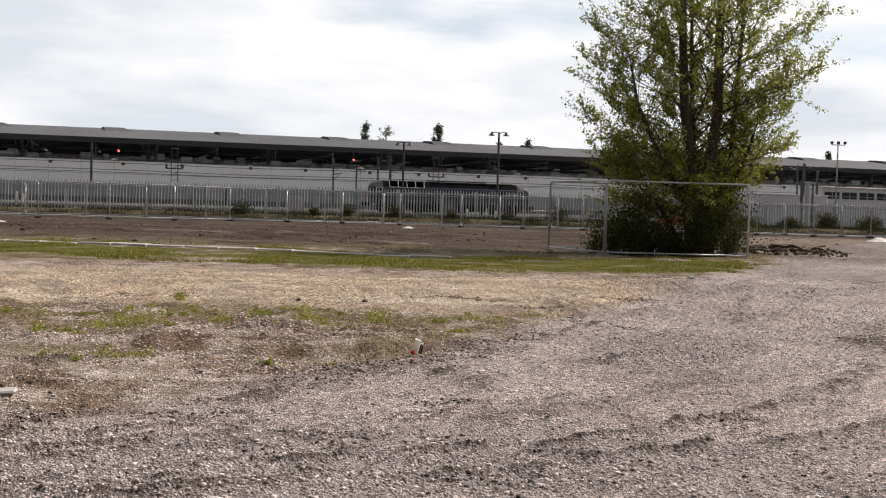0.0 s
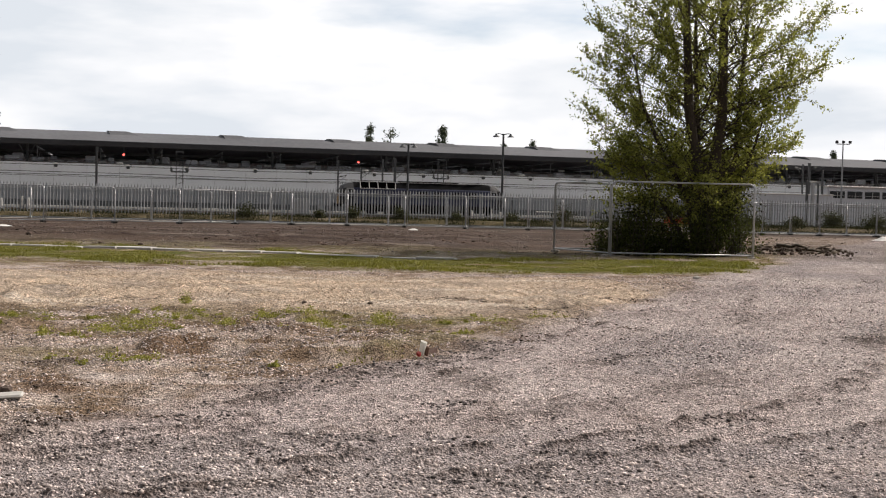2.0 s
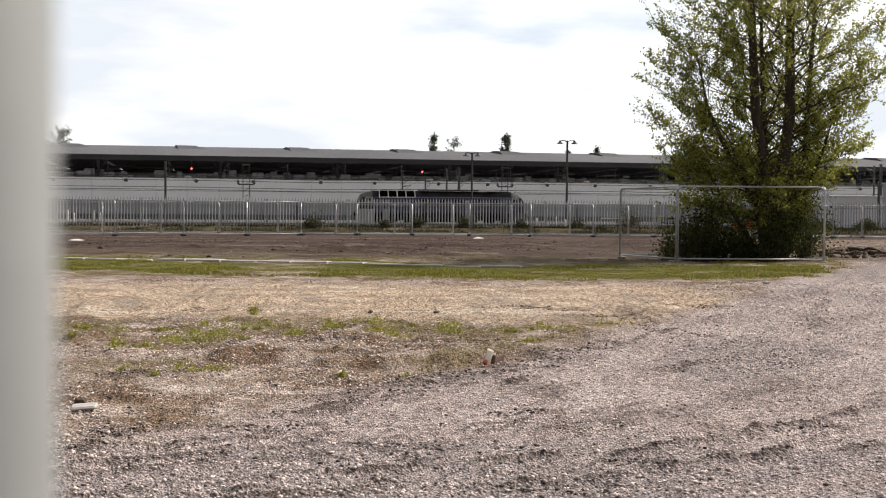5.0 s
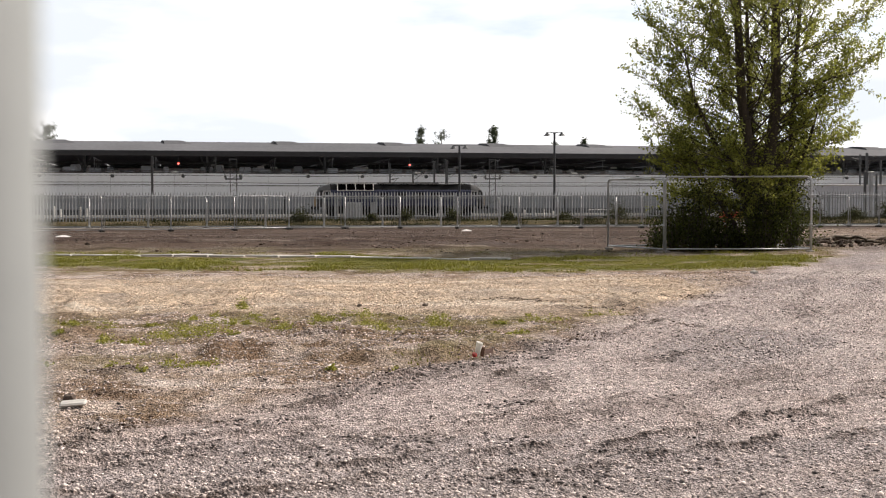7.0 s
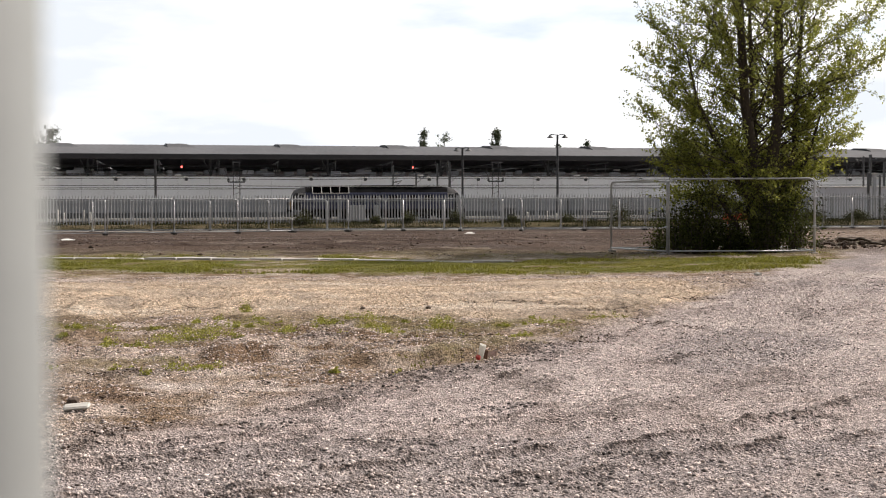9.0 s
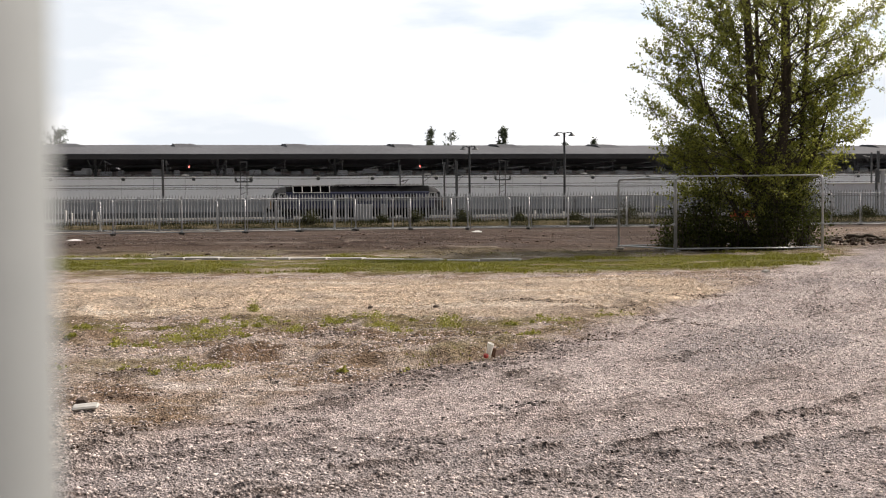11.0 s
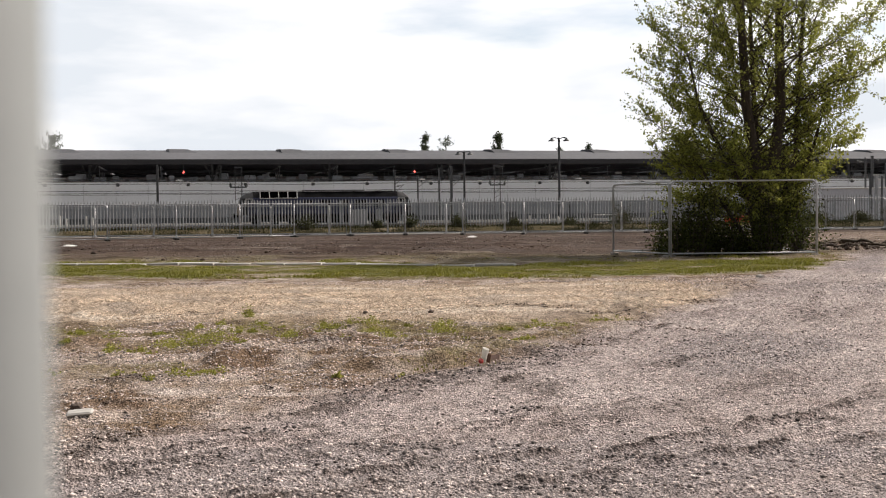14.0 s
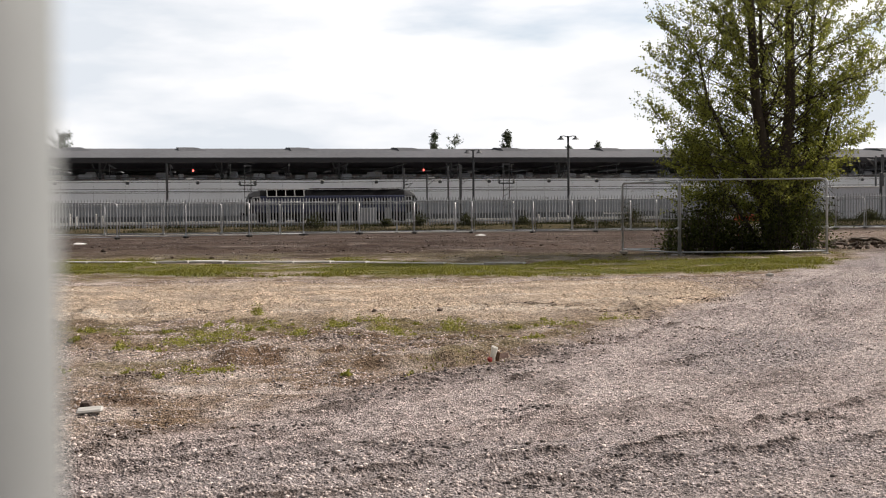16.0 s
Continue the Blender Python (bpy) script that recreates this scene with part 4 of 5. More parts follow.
def build_office():
    t = thing("site_office", "white panelled office block with a row of dark windows", "building", at=pose(66.5, 142.5, 0, 0, 0, BEARING))
    part("wall", Shape().box((0, 2, 2.4), (23, 4, 4.8), bevel=0.03), CLADDING, t)
    part("roof", Shape().box((0, 2, 4.88), (23.4, 4.4, 0.16), bevel=0.03), WHITE, t)
    for i in range(9):
        w = part("window", Shape().box((-10.2 + i * 2.5, -0.02, 3.88), (2.1, 0.08, 0.85), bevel=0.01), GLASS_DARK, t)
        part("glazing_bar", Shape().box((-10.2 + i * 2.5, -0.07, 3.88), (0.07, 0.05, 0.85)), LOCO_PALE, w)
        part("glazing_bar", Shape().box((-10.2 + i * 2.5, -0.07, 3.75), (2.1, 0.05, 0.06)), LOCO_PALE, w)


build_hut()
build_office()


# ---- small lineside equipment ----
def bollard(x, y, h):
    t = thing("bollard", "slim white marker post beside the tracks", "marker post", "lineside marker posts", at=pose(x, y, 0.0))
    part("post", Shape().tube([(0, 0, -0.05), (0, 0, h)], 0.09, 8), WHITE, t)
    part("cap", Shape().lathe((0, 0, h), [(0.10, 0), (0.10, 0.05), (0.04, 0.09)], 8), WHITE, t)


for x, h in ((-31.9, 1.35), (-31.4, 1.1), (-29.8, 1.3), (-29.3, 1.15), (8.4, 0.9), (10.2, 1.0), (11.1, 0.8)):
    bollard(x, 104 + 0.2 * x, h)


def cabinet(x, y, w, h, mat, label):
    t = thing("lineside_cabinet", label, "cabinet", "lineside cabinets", at=pose(x, y, 0, 0, 0, BEARING))
    part("body", Shape().box((0, 0, h / 2 + 0.05), (w, 0.5, h), bevel=0.03), mat, t)
    part("lid", Shape().box((0, 0, h + 0.09), (w + 0.1, 0.6, 0.08), bevel=0.02), mat, t)
    for sx in (-0.25, 0.25):
        part("door", Shape().box((sx * w, -0.26, h / 2 + 0.05), (w * 0.44, 0.03, h * 0.86), bevel=0.01), mat, t)
    part("plinth", Shape().box((0, 0, 0.04), (w + 0.06, 0.55, 0.1)), OLD_CONCRETE, t)


cabinet(6.7, 104, 0.95, 1.25, STEEL_GREY, "dark grey lineside equipment cabinet")
cabinet(9.1, 106, 0.8, 0.55, WHITE, "low white lineside equipment box")
cabinet(16.9, 106, 0.5, 0.95, CARD, "small pinkish lineside equipment box")
cabinet(20.5, 106, 1.5, 0.7, STEEL_GREY, "low grey lineside equipment cabinet")


def trolley(x, y):
    t = thing("hand_trolley", "low platform trolley with a pale handrail", "trolley", at=pose(x, y, 0, 0, 0, BEARING))
    part("deck", Shape().box((0, 0, 0.42), (2.2, 0.9, 0.1), bevel=0.02), STEEL_DARK, t)
    part("handrail", Shape().tube([(-1.05, -0.4, 0.45), (-1.05, -0.4, 1.0), (1.05, -0.4, 1.0), (1.05, -0.4, 0.45)], 0.05, 8), WHITE, t, "pale handrail")
    for sx in (-0.75, 0.75):
        for sy in (-0.35, 0.35):
            part("wheel", Shape().tube([(sx, sy - 0.05, 0.2), (sx, sy + 0.05, 0.2)], 0.2, 14), RUBBER, t)


trolley(14.9, 104)
cabinet(-6.55, 96, 1.3, 1.55, GALV, "tall pale grey lineside equipment cabinet")
cabinet(-4.9, 96, 0.4, 1.55, GALV, "narrow pale grey lineside equipment cabinet")


def concrete_post(x, y, top):
    t = thing("concrete_post", "pale square concrete post with a white cap", "post", at=pose(x, y, 0, 0, 0, BEARING))
    part("shaft", Shape().box((0, 0, top / 2), (0.27, 0.27, top), bevel=0.03), GALV, t)
    part("cap", Shape().box((0, 0, top + 0.04), (0.42, 0.42, 0.1), bevel=0.02), WHITE, t, "white cap")


concrete_post(38.05, 100, 4.15)
plain_mast(37.6, 100.2, 4.3, 0.09)
plain_mast(38.6, 100.2, 4.1, 0.07)


# ---- palisade fence along the yard ----
def build_palisade():
    y0, slope, x0, x1 = 76.6, 0.14, -42.0, 62.0
    ang = math.atan(slope)
    length = (x1 - x0) / math.cos(ang)
    t = thing("palisade_fence", "weathered galvanised palisade fence of pointed pales", "fence", at=pose(x0, y0 + slope * x0 + 3.0, 0.33, 0, 0, math.degrees(ang)))
    pale = Shape().add([(-0.042, 0, 0.0), (0, -0.03, 0.0), (0.042, 0, 0.0), (-0.042, 0, 1.86), (0, -0.03, 1.86), (0.042, 0, 1.86), (0, -0.01, 2.0), (0, 0.012, 0.0), (0, 0.012, 1.86)],
                       [(0, 1, 4, 3), (1, 2, 5, 4), (2, 7, 8, 5), (7, 0, 3, 8), (3, 4, 6), (4, 5, 6), (5, 8, 6), (8, 3, 6), (0, 7, 2, 1)]).mesh("pale", PALE_GALV)
    pitch = 0.205
    rest = Shape()
    lo, hi = 18.0, 18.0 + 300 * pitch
    for i in range(int(length / pitch)):
        x = i * pitch
        if lo <= x < hi:
            part("pale", pale, None, t, at=pose(x, 0, 0))
        else:
            k = x
            rest.add([(k - 0.042, 0, 0.0), (k, -0.03, 0.0), (k + 0.042, 0, 0.0), (k - 0.042, 0, 1.86), (k, -0.03, 1.86), (k + 0.042, 0, 1.86), (k, -0.01, 2.0), (k, 0.012, 0), (k, 0.012, 1.86)],
                     [(0, 1, 4, 3), (1, 2, 5, 4), (2, 7, 8, 5), (7, 0, 3, 8), (3, 4, 6), (4, 5, 6), (5, 8, 6), (8, 3, 6), (0, 7, 2, 1)])
    tagged(part("paling", rest, PALE_GALV, t), kind="stuff")
    n = int(length / 2.75)
    post = Shape().box((0, 0.09, 0.92), (0.1, 0.06, 1.95)).mesh("post", PALE_GALV)
    for i in range(n + 1):
        part("post", post, None, t, at=pose(i * 2.75, 0, 0))
    for z in (0.3, 1.55):
        part("rail", Shape().box((length / 2, 0.035, z), (length, 0.04, 0.06)), PALE_GALV, t)


build_palisade()


# ---- temporary mesh fencing ----
def heras_panel(width=3.5, height=1.9, name="mesh_fence_panel", r=0.018, far=True):
    t = thing(name, "galvanised temporary mesh fence panel on block feet", "fence panel", "temporary fence line")
    rc, w, b = 0.14, width / 2 - 0.03, 0.12
    path = [(-w, 0, 0.02), (-w, 0, height - rc)]
    path += [(-w + rc - rc * math.cos(a), 0, height - rc + rc * math.sin(a)) for a in (0.4, 0.8, 1.2, math.pi / 2)]
    path += [(w - rc + rc * math.sin(a), 0, height - rc + rc * math.cos(a)) for a in (0.0, 0.4, 0.8, 1.2)]
    path += [(w, 0, height - rc), (w, 0, 0.02)]
    part("tube_surround", Shape().tube(path, r, 8), GALV, t, smooth=True)
    part("bottom_tube", Shape().tube([(-w, 0, b), (w, 0, b)], r * 0.9, 8), GALV, t, smooth=True)
    wires = Shape()
    nx, nz = int(width / 0.085), 8
    for i in range(1, nx):
        x = -w + 2 * w * i / nx
        wires.tube([(x, 0, b), (x, 0, height - 0.01)], 0.0007, 3, False)
    for k in range(1, nz):
        z = b + (height - b) * k / nz
        wires.tube([(-w, 0.004, z), (w, 0.004, z)], 0.0008, 3, False)
    tagged(part("mesh_infill", wires, WIRE, t), kind="stuff")
    if far:
        part("stay_post", Shape().tube([(w + 0.03, 0.03, 0.02), (w + 0.03, 0.03, height - 0.06)], 0.034, 8), GALV, t, smooth=True)
        part("spread_foot", Shape().add([(w - 0.09, -0.04, 0.02), (w + 0.14, -0.04, 0.02), (w + 0.05, -0.02, 0.26), (w + 0.0, -0.02, 0.26), (w - 0.09, 0.06, 0.02), (w + 0.14, 0.06, 0.02), (w + 0.05, 0.05, 0.26), (w + 0.0, 0.05, 0.26)], [(0, 1, 2, 3), (7, 6, 5, 4), (0, 4, 5, 1), (1, 5, 6, 2), (2, 6, 7, 3), (3, 7, 4, 0)]), GALV, t)
    for z in (0.75, 1.5):
        part("clamp", Shape().box((w, -0.02, z), (0.1, 0.05, 0.06), bevel=0.008), GALV, t)
    if far:
        part("foot", Shape().box((w + 0.02, 0, 0.06), (0.22, 0.62, 0.12), bevel=0.03), RUBBER, t, "dark rubber foot block")
    else:
        part("foot", Shape().box((w - 0.02, 0, 0.04), (0.16, 0.34, 0.08), bevel=0.02), OLD_CONCRETE, t, "grey concrete foot block")
    return t


def fence_lines():
    master = heras_panel()
    rnd = random.Random(3)
    first = True
    y = 69.5
    for i in range(24):
        x = -20.67 - 3.5 * 3 + 1.75 + 3.52 * i
        m = pose(x, y + rnd.uniform(-0.12, 0.12), 0, rnd.uniform(-1.5, 1.5), rnd.uniform(-0.5, 0.5), rnd.uniform(-1.2, 1.2))
        if first:
            master.matrix_basis, first = m, False
        else:
            copy_thing(master, m)
    # the second line, which winds a little
    pts = [(-27.5, 55.5), (-23.8, 57.0), (-20.4, 58.4), (-17.05, 60.0), (-13.95, 61.5), (-10.8, 63.0), (-8.05, 65.5), (-5.2, 67.0), (-2.05, 67.6), (1.48, 67.0), (4.98, 66.0), (8.55, 66.2), (12.1, 66.6), (15.6, 67.0), (19.1, 67.1), (22.6, 67.2), (26.1, 67.3), (29.6, 67.4), (33.1, 67.5), (36.6, 67.6), (40.1, 67.7)]
    for a, b in zip(pts, pts[1:]):
        copy_thing(master, pose((a[0] + b[0]) / 2, (a[1] + b[1]) / 2, 0, 0, 0, math.degrees(math.atan2(b[1] - a[1], b[0] - a[0]))))


fence_lines()


def build_cage():
    """Four panels round the tree."""
    corners = [(6.03, 30.0), (9.88, 30.0), (9.95, 33.6), (4.98, 32.9)]
    label = "galvanised mesh fence panel of the cage round the tree"
    for k in range(4):
        a, b = Vector(corners[k]), Vector(corners[(k + 1) % 4])
        d = b - a
        ob = heras_panel(d.length, 2.0, r=0.022, far=False)
        ob["group"], ob["label"] = "cage round the tree", label
        ob.matrix_basis = pose((a.x + b.x) / 2, (a.y + b.y) / 2, 0, 0, 0, math.degrees(math.atan2(d.y, d.x)))


build_cage()


# ---- trees ----
def leaf_cloud(points, size, rnd, droop=0.3):
    """Small folded leaves, one at each point, as one mesh's vertices and faces."""
    n = len(points)
    p = np.asarray(points, dtype=float)
    g = np.random.default_rng(rnd)
    d = g.normal(size=(n, 3))
    d[:, 2] -= droop
    d /= np.linalg.norm(d, axis=1)[:, None]
    u = np.cross(d, g.normal(size=(n, 3)))
    u /= np.linalg.norm(u, axis=1)[:, None]
    k = np.cross(d, u)
    s = size * g.uniform(0.6, 1.25, size=(n, 1))
    v = np.stack([p, p + d * s * 0.5 + u * s * 0.34 + k * s * 0.1, p + d * s, p + d * s * 0.5 - u * s * 0.34 + k * s * 0.1], 1).reshape(-1, 3)
    i = np.arange(n)[:, None] * 4
    f = np.concatenate([np.concatenate([i, i + 1, i + 2], 1), np.concatenate([i, i + 2, i + 3], 1)])
    return v, f


def raw_mesh(name, v, f, mat, smooth=False):
    me = bpy.data.meshes.new(name)
    v, f = np.asarray(v, dtype=np.float32), np.asarray(f, dtype=np.int32)
    k = f.shape[1]
    me.vertices.add(len(v))
    me.vertices.foreach_set("co", v.ravel())
    me.loops.add(f.size)
    me.loops.foreach_set("vertex_index", f.ravel())
    me.polygons.add(len(f))
    me.polygons.foreach_set("loop_start", np.arange(0, f.size, k))
    me.update(calc_edges=True)
    me.materials.append(mat)
    return me


def bent(a, b, rnd, n=6, sway=0.06):
    a, b = Vector(a), Vector(b)
    l = (b - a).length
    out = []
    for i in range(n + 1):
        t = i / n
        j = sway * l * math.sin(math.pi * t)
        out.append(a.lerp(b, t) + Vector((rnd.uniform(-j, j), rnd.uniform(-j, j), rnd.uniform(-j, j) * 0.5 + 0.05 * l * math.sin(math.pi * t))))
    return out


def build_tree():
    rnd = random.Random(11)
    t = thing("tree", "tall multi-stemmed tree in fresh spring leaf inside a mesh cage", "tree", at=pose(9.15, 32.2, 0))
    stems = [
        ([(-0.15, 0, -0.1), (-0.12, 0, 1.2), (-0.28, 0.05, 2.6), (-0.50, 0.1, 4.2), (-0.62, 0.1, 6.2), (-0.70, 0.1, 8.6), (-0.7, 0.1, 11.0)], [0.22, 0.18, 0.16, 0.14, 0.11, 0.075, 0.02]),
        ([(0.12, 0.05, -0.1), (0.15, 0.05, 1.0), (0.20, 0.0, 2.2), (0.42, 0.0, 4.0), (0.40, 0.0, 6.2), (0.42, 0, 9.0), (0.45, 0, 12.0)], [0.22, 0.19, 0.17, 0.15, 0.12, 0.08, 0.02]),
        ([(0.2, 0.2, -0.1), (0.5, 0.25, 1.4), (0.95, 0.3, 2.8), (1.02, 0.3, 4.5), (1.15, 0.3, 6.6), (1.3, 0.3, 8.8)], [0.12, 0.10, 0.085, 0.07, 0.05, 0.015]),
        ([(-0.2, -0.1, -0.1), (-0.5, -0.1, 1.6), (-1.25, -0.2, 2.8), (-1.9, -0.2, 4.2), (-2.2, -0.2, 5.6)], [0.10, 0.08, 0.065, 0.045, 0.012]),
        ([(0.0, 0.3, -0.1), (0.0, 0.6, 1.8), (-0.05, 0.9, 4.0), (-0.1, 1.1, 6.5), (-0.1, 1.2, 9.0)], [0.12, 0.1, 0.08, 0.05, 0.015]),
    ]
    stems.append(([(-0.3, -0.2, -0.1), (-0.9, -0.3, 0.9), (-1.6, -0.35, 1.9), (-2.2, -0.4, 3.0)], [0.08, 0.06, 0.045, 0.014]))
    stems.append(([(0.3, 0.1, -0.1), (0.8, 0.2, 1.5), (1.4, 0.2, 3.0), (1.75, 0.2, 4.2)], [0.09, 0.07, 0.05, 0.014]))
    twig_points, twigs = [], Shape()
    heights = (0.5, 1.2, 2.3, 3.2, 4.4, 5.2, 7.0, 9.0, 11.0, 13.0)
    leftward = (2.2, 2.5, 3.2, 3.1, 3.5, 3.5, 2.75, 2.0, 1.1, 0.3)
    rightward = (0.9, 1.1, 1.9, 2.6, 3.2, 3.35, 3.05, 2.2, 1.2, 0.3)

    def reach_at(az, z):
        c, q = math.cos(az), math.sin(az)
        across = float(np.interp(z, heights, rightward if c > 0 else leftward))
        return across * math.sqrt(c * c + 0.72 * q * q)

    for path, radii in stems:
        part("trunk", Shape().tube(path, radii, 9), BARK, t, smooth=True)
        pts = [Vector(p) for p in path]
        for i in range(len(pts) - 1):
            seg = pts[i + 1] - pts[i]
            count = int(seg.length * (7.0 if pts[i].z < 3.6 else 5.0 if pts[i].z < 6.0 else 3.6))
            for k in range(count):
                o = pts[i] + seg * ((k + rnd.random()) / count)
                if o.z < 0.9:
                    continue
                az = rnd.uniform(0, 2 * math.pi) if rnd.random() < 0.6 else rnd.choice((0.0, math.pi)) + rnd.gauss(0, 0.5)
                slope = rnd.uniform(0.4, 1.15) if o.z > 3.0 else rnd.uniform(0.15, 0.95) if o.z > 1.9 else rnd.uniform(0.0, 0.6)
                full = reach_at(az, o.z + 0.6 * slope * 2.2)
                reach = max(0.5, full * rnd.uniform(0.66, 1.08) - 0.8 * (o.x * math.cos(az) + o.y * math.sin(az)) - 0.05)
                e = o + Vector((math.cos(az) * reach, math.sin(az) * reach, reach * slope))
                lp = [p + Vector((0, 0, 0.16 * reach * ((j / 6) ** 2 - j / 6))) for j, p in enumerate(bent(o, e, rnd, 6, 0.085))]
                r0 = radii[i] * 0.13 + 0.006
                part("limb", Shape().tube(lp, [r0 * (1 - 0.85 * q / 6) for q in range(7)], 5, False), BARK, t)
                out = (e - o).normalized()
                # leafy sprays, most of them rising along the limb
                for _ in range(17):
                    q = rnd.choice((1, 2, 2, 3, 3, 4, 4, 5, 5, 6, 6))
                    a = lp[q].lerp(lp[q - 1], rnd.random())
                    d = (out * 0.65 + Vector((0, 0, 0.45)) + Vector((rnd.gauss(0, 0.5), rnd.gauss(0, 0.5), rnd.gauss(0, 0.35)))).normalized() * rnd.uniform(0.3, 0.95)
                    twigs.tube([a, a + d * 0.5 + Vector((0, 0, rnd.uniform(-0.04, 0.03))), a + d], [0.006, 0.004, 0.002], 3, False)
                    for _ in range(9):
                        w = a + d * rnd.uniform(0.12, 1.04)
                        for _ in range(rnd.randint(3, 5)):
                            twig_points.append(w + Vector((rnd.gauss(0, 0.045), rnd.gauss(0, 0.045), rnd.gauss(0, 0.04))))
    tagged(part("twig_growth", twigs, BARK, t), kind="stuff")
    # the stems show through: fewer leaves close to them
    kept, thinning = [], random.Random(29)
    for p in twig_points:
        if thinning.random() < 0.16:
            continue
        gap = min(abs(p.x - (-0.12 - 0.085 * p.z if p.z < 6 else -0.66)), abs(p.x - (0.1 + 0.075 * min(p.z, 4.2))))
        if (p.y < 0.9 and gap < 0.30 and p.z > 2.3 and rnd.random() < 0.85) or (p.z < 2.0 and (p.x > 1.1 or rnd.random() < 0.15)):
            continue
        kept.append(p)
    v, f = leaf_cloud(kept, 0.074, 4)
    tagged(part("crown", raw_mesh("crown", v, f, LEAF), None, t, "small fresh green leaves"), kind="stuff")


def shrub(x, y, rx, rz, count, seed, mat=LEAF_DARK, leaf=0.08, label="dense dark green shrub", z=0.0, group="shrubs along the fence"):
    rnd = random.Random(seed)
    t = thing("shrub", label, "shrub", group, at=pose(x, y, z))
    pts = []
    for i in range(max(7, count // 90)):
        az, el = rnd.uniform(0, 2 * math.pi), rnd.uniform(0.35, 1.5)
        l = rnd.uniform(0.6, 1.0)
        e = Vector((math.cos(az) * math.cos(el) * rx * l, math.sin(az) * math.cos(el) * rx * l, max(0.1, math.sin(el) * rz * l * rnd.uniform(0.7, 1.12))))
        lp = bent((rnd.uniform(-0.1, 0.1) * rx, rnd.uniform(-0.1, 0.1) * rx, -0.03), e, rnd, 4, 0.08)
        part("stem", Shape().tube(lp, [0.02, 0.015, 0.011, 0.008, 0.004], 4, False), BARK, t)
        for _ in range(90 if count > 600 else count // 7):
            q = rnd.uniform(0.25, 1)
            a = lp[min(3, int(q * 4))].lerp(lp[min(4, int(q * 4) + 1)], rnd.random())
            s = 0.1 * (rx + rz)
            pts.append(a + Vector((rnd.gauss(0, s), rnd.gauss(0, s), rnd.gauss(0, s * 0.8))))
    pts = [p for p in pts if p.z > 0.02]
    v, f = leaf_cloud(pts, leaf, seed + 1)
    tagged(part("foliage", raw_mesh("foliage", v, f, mat), None, t), kind="stuff")


build_tree()
thicket = random.Random(83)
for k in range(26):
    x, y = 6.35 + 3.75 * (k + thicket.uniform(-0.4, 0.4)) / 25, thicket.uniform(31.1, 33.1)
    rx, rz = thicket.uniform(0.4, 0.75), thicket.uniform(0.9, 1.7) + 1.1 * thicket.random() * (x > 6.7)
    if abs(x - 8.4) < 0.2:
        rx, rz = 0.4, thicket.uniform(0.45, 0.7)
    shrub(x, y, rx, rz, 820 if x > 6.9 else 600, 40 + k, LEAF_UNDER, 0.074, "leafy undergrowth round the tree's foot in the cage, coloured dark for crown shade", 0, "undergrowth in the cage")



def far_tree(x, y, base, top, r, label, seed, sparse=1.0):
    rnd = random.Random(seed)
    t = thing("tree", label, "tree", "distant trees behind the shed", at=pose(x, y, 0))
    part("trunk", Shape().tube([(0, 0, 0), (0.1, 0, top * 0.5), (0, 0, top)], [0.3, 0.2, 0.03], 7), BARK, t)
    pts, limbs = [], Shape()
    for i in range(int(60 * sparse)):
        z = rnd.uniform(base, top * 0.98)
        f = (z - base) / (top - base)
        az, rr = rnd.uniform(0, 6.28), r * (0.55 + 0.6 * math.sin(math.pi * min(1, f * 0.8 + 0.12))) * rnd.uniform(0.5, 1.1)
        e = Vector((math.cos(az) * rr, math.sin(az) * rr, z + rr * rnd.uniform(0.2, 1.0)))
        limbs.tube([(0, 0, z), e], [0.05, 0.015], 4, False)
        for _ in range(34):
            pts.append(Vector((0, 0, z)).lerp(e, rnd.uniform(0.25, 1.1)) + Vector((rnd.gauss(0, 0.22), rnd.gauss(0, 0.22), rnd.gauss(0, 0.25))))
    tagged(part("limb_growth", limbs, BARK, t), kind="stuff")
    v, f = leaf_cloud(pts, 0.34, seed)
    tagged(part("crown", raw_mesh("crown", v, f, LEAF_FAR), None, t), kind="stuff")


far_tree(-2.3, 232, 9, 17.2, 0.85, "slim dark poplar standing behind the shed", 1)
far_tree(1.7, 230, 9, 16.7, 1.5, "thin sparse tree standing behind the shed", 2, 0.45)
far_tree(12.0, 230, 9, 17.2, 0.9, "slim dark poplar standing behind the shed", 3)
far_tree(24.9, 235, 9, 14.6, 0.3, "slim dark poplar standing behind the shed", 4, 0.5)
far_tree(30.4, 232, 9, 14.9, 0.35, "slim dark poplar standing behind the shed", 5, 0.5)
far_tree(-77.5, 232, 9, 17.6, 2.6, "rounded tree standing behind the shed", 6, 1.4)
far_tree(93.5, 235, 9, 14.9, 0.3, "slim dark poplar standing behind the shed", 7)
far_tree(108.0, 235, 9, 15.2, 1.6, "rounded tree standing behind the shed", 8)

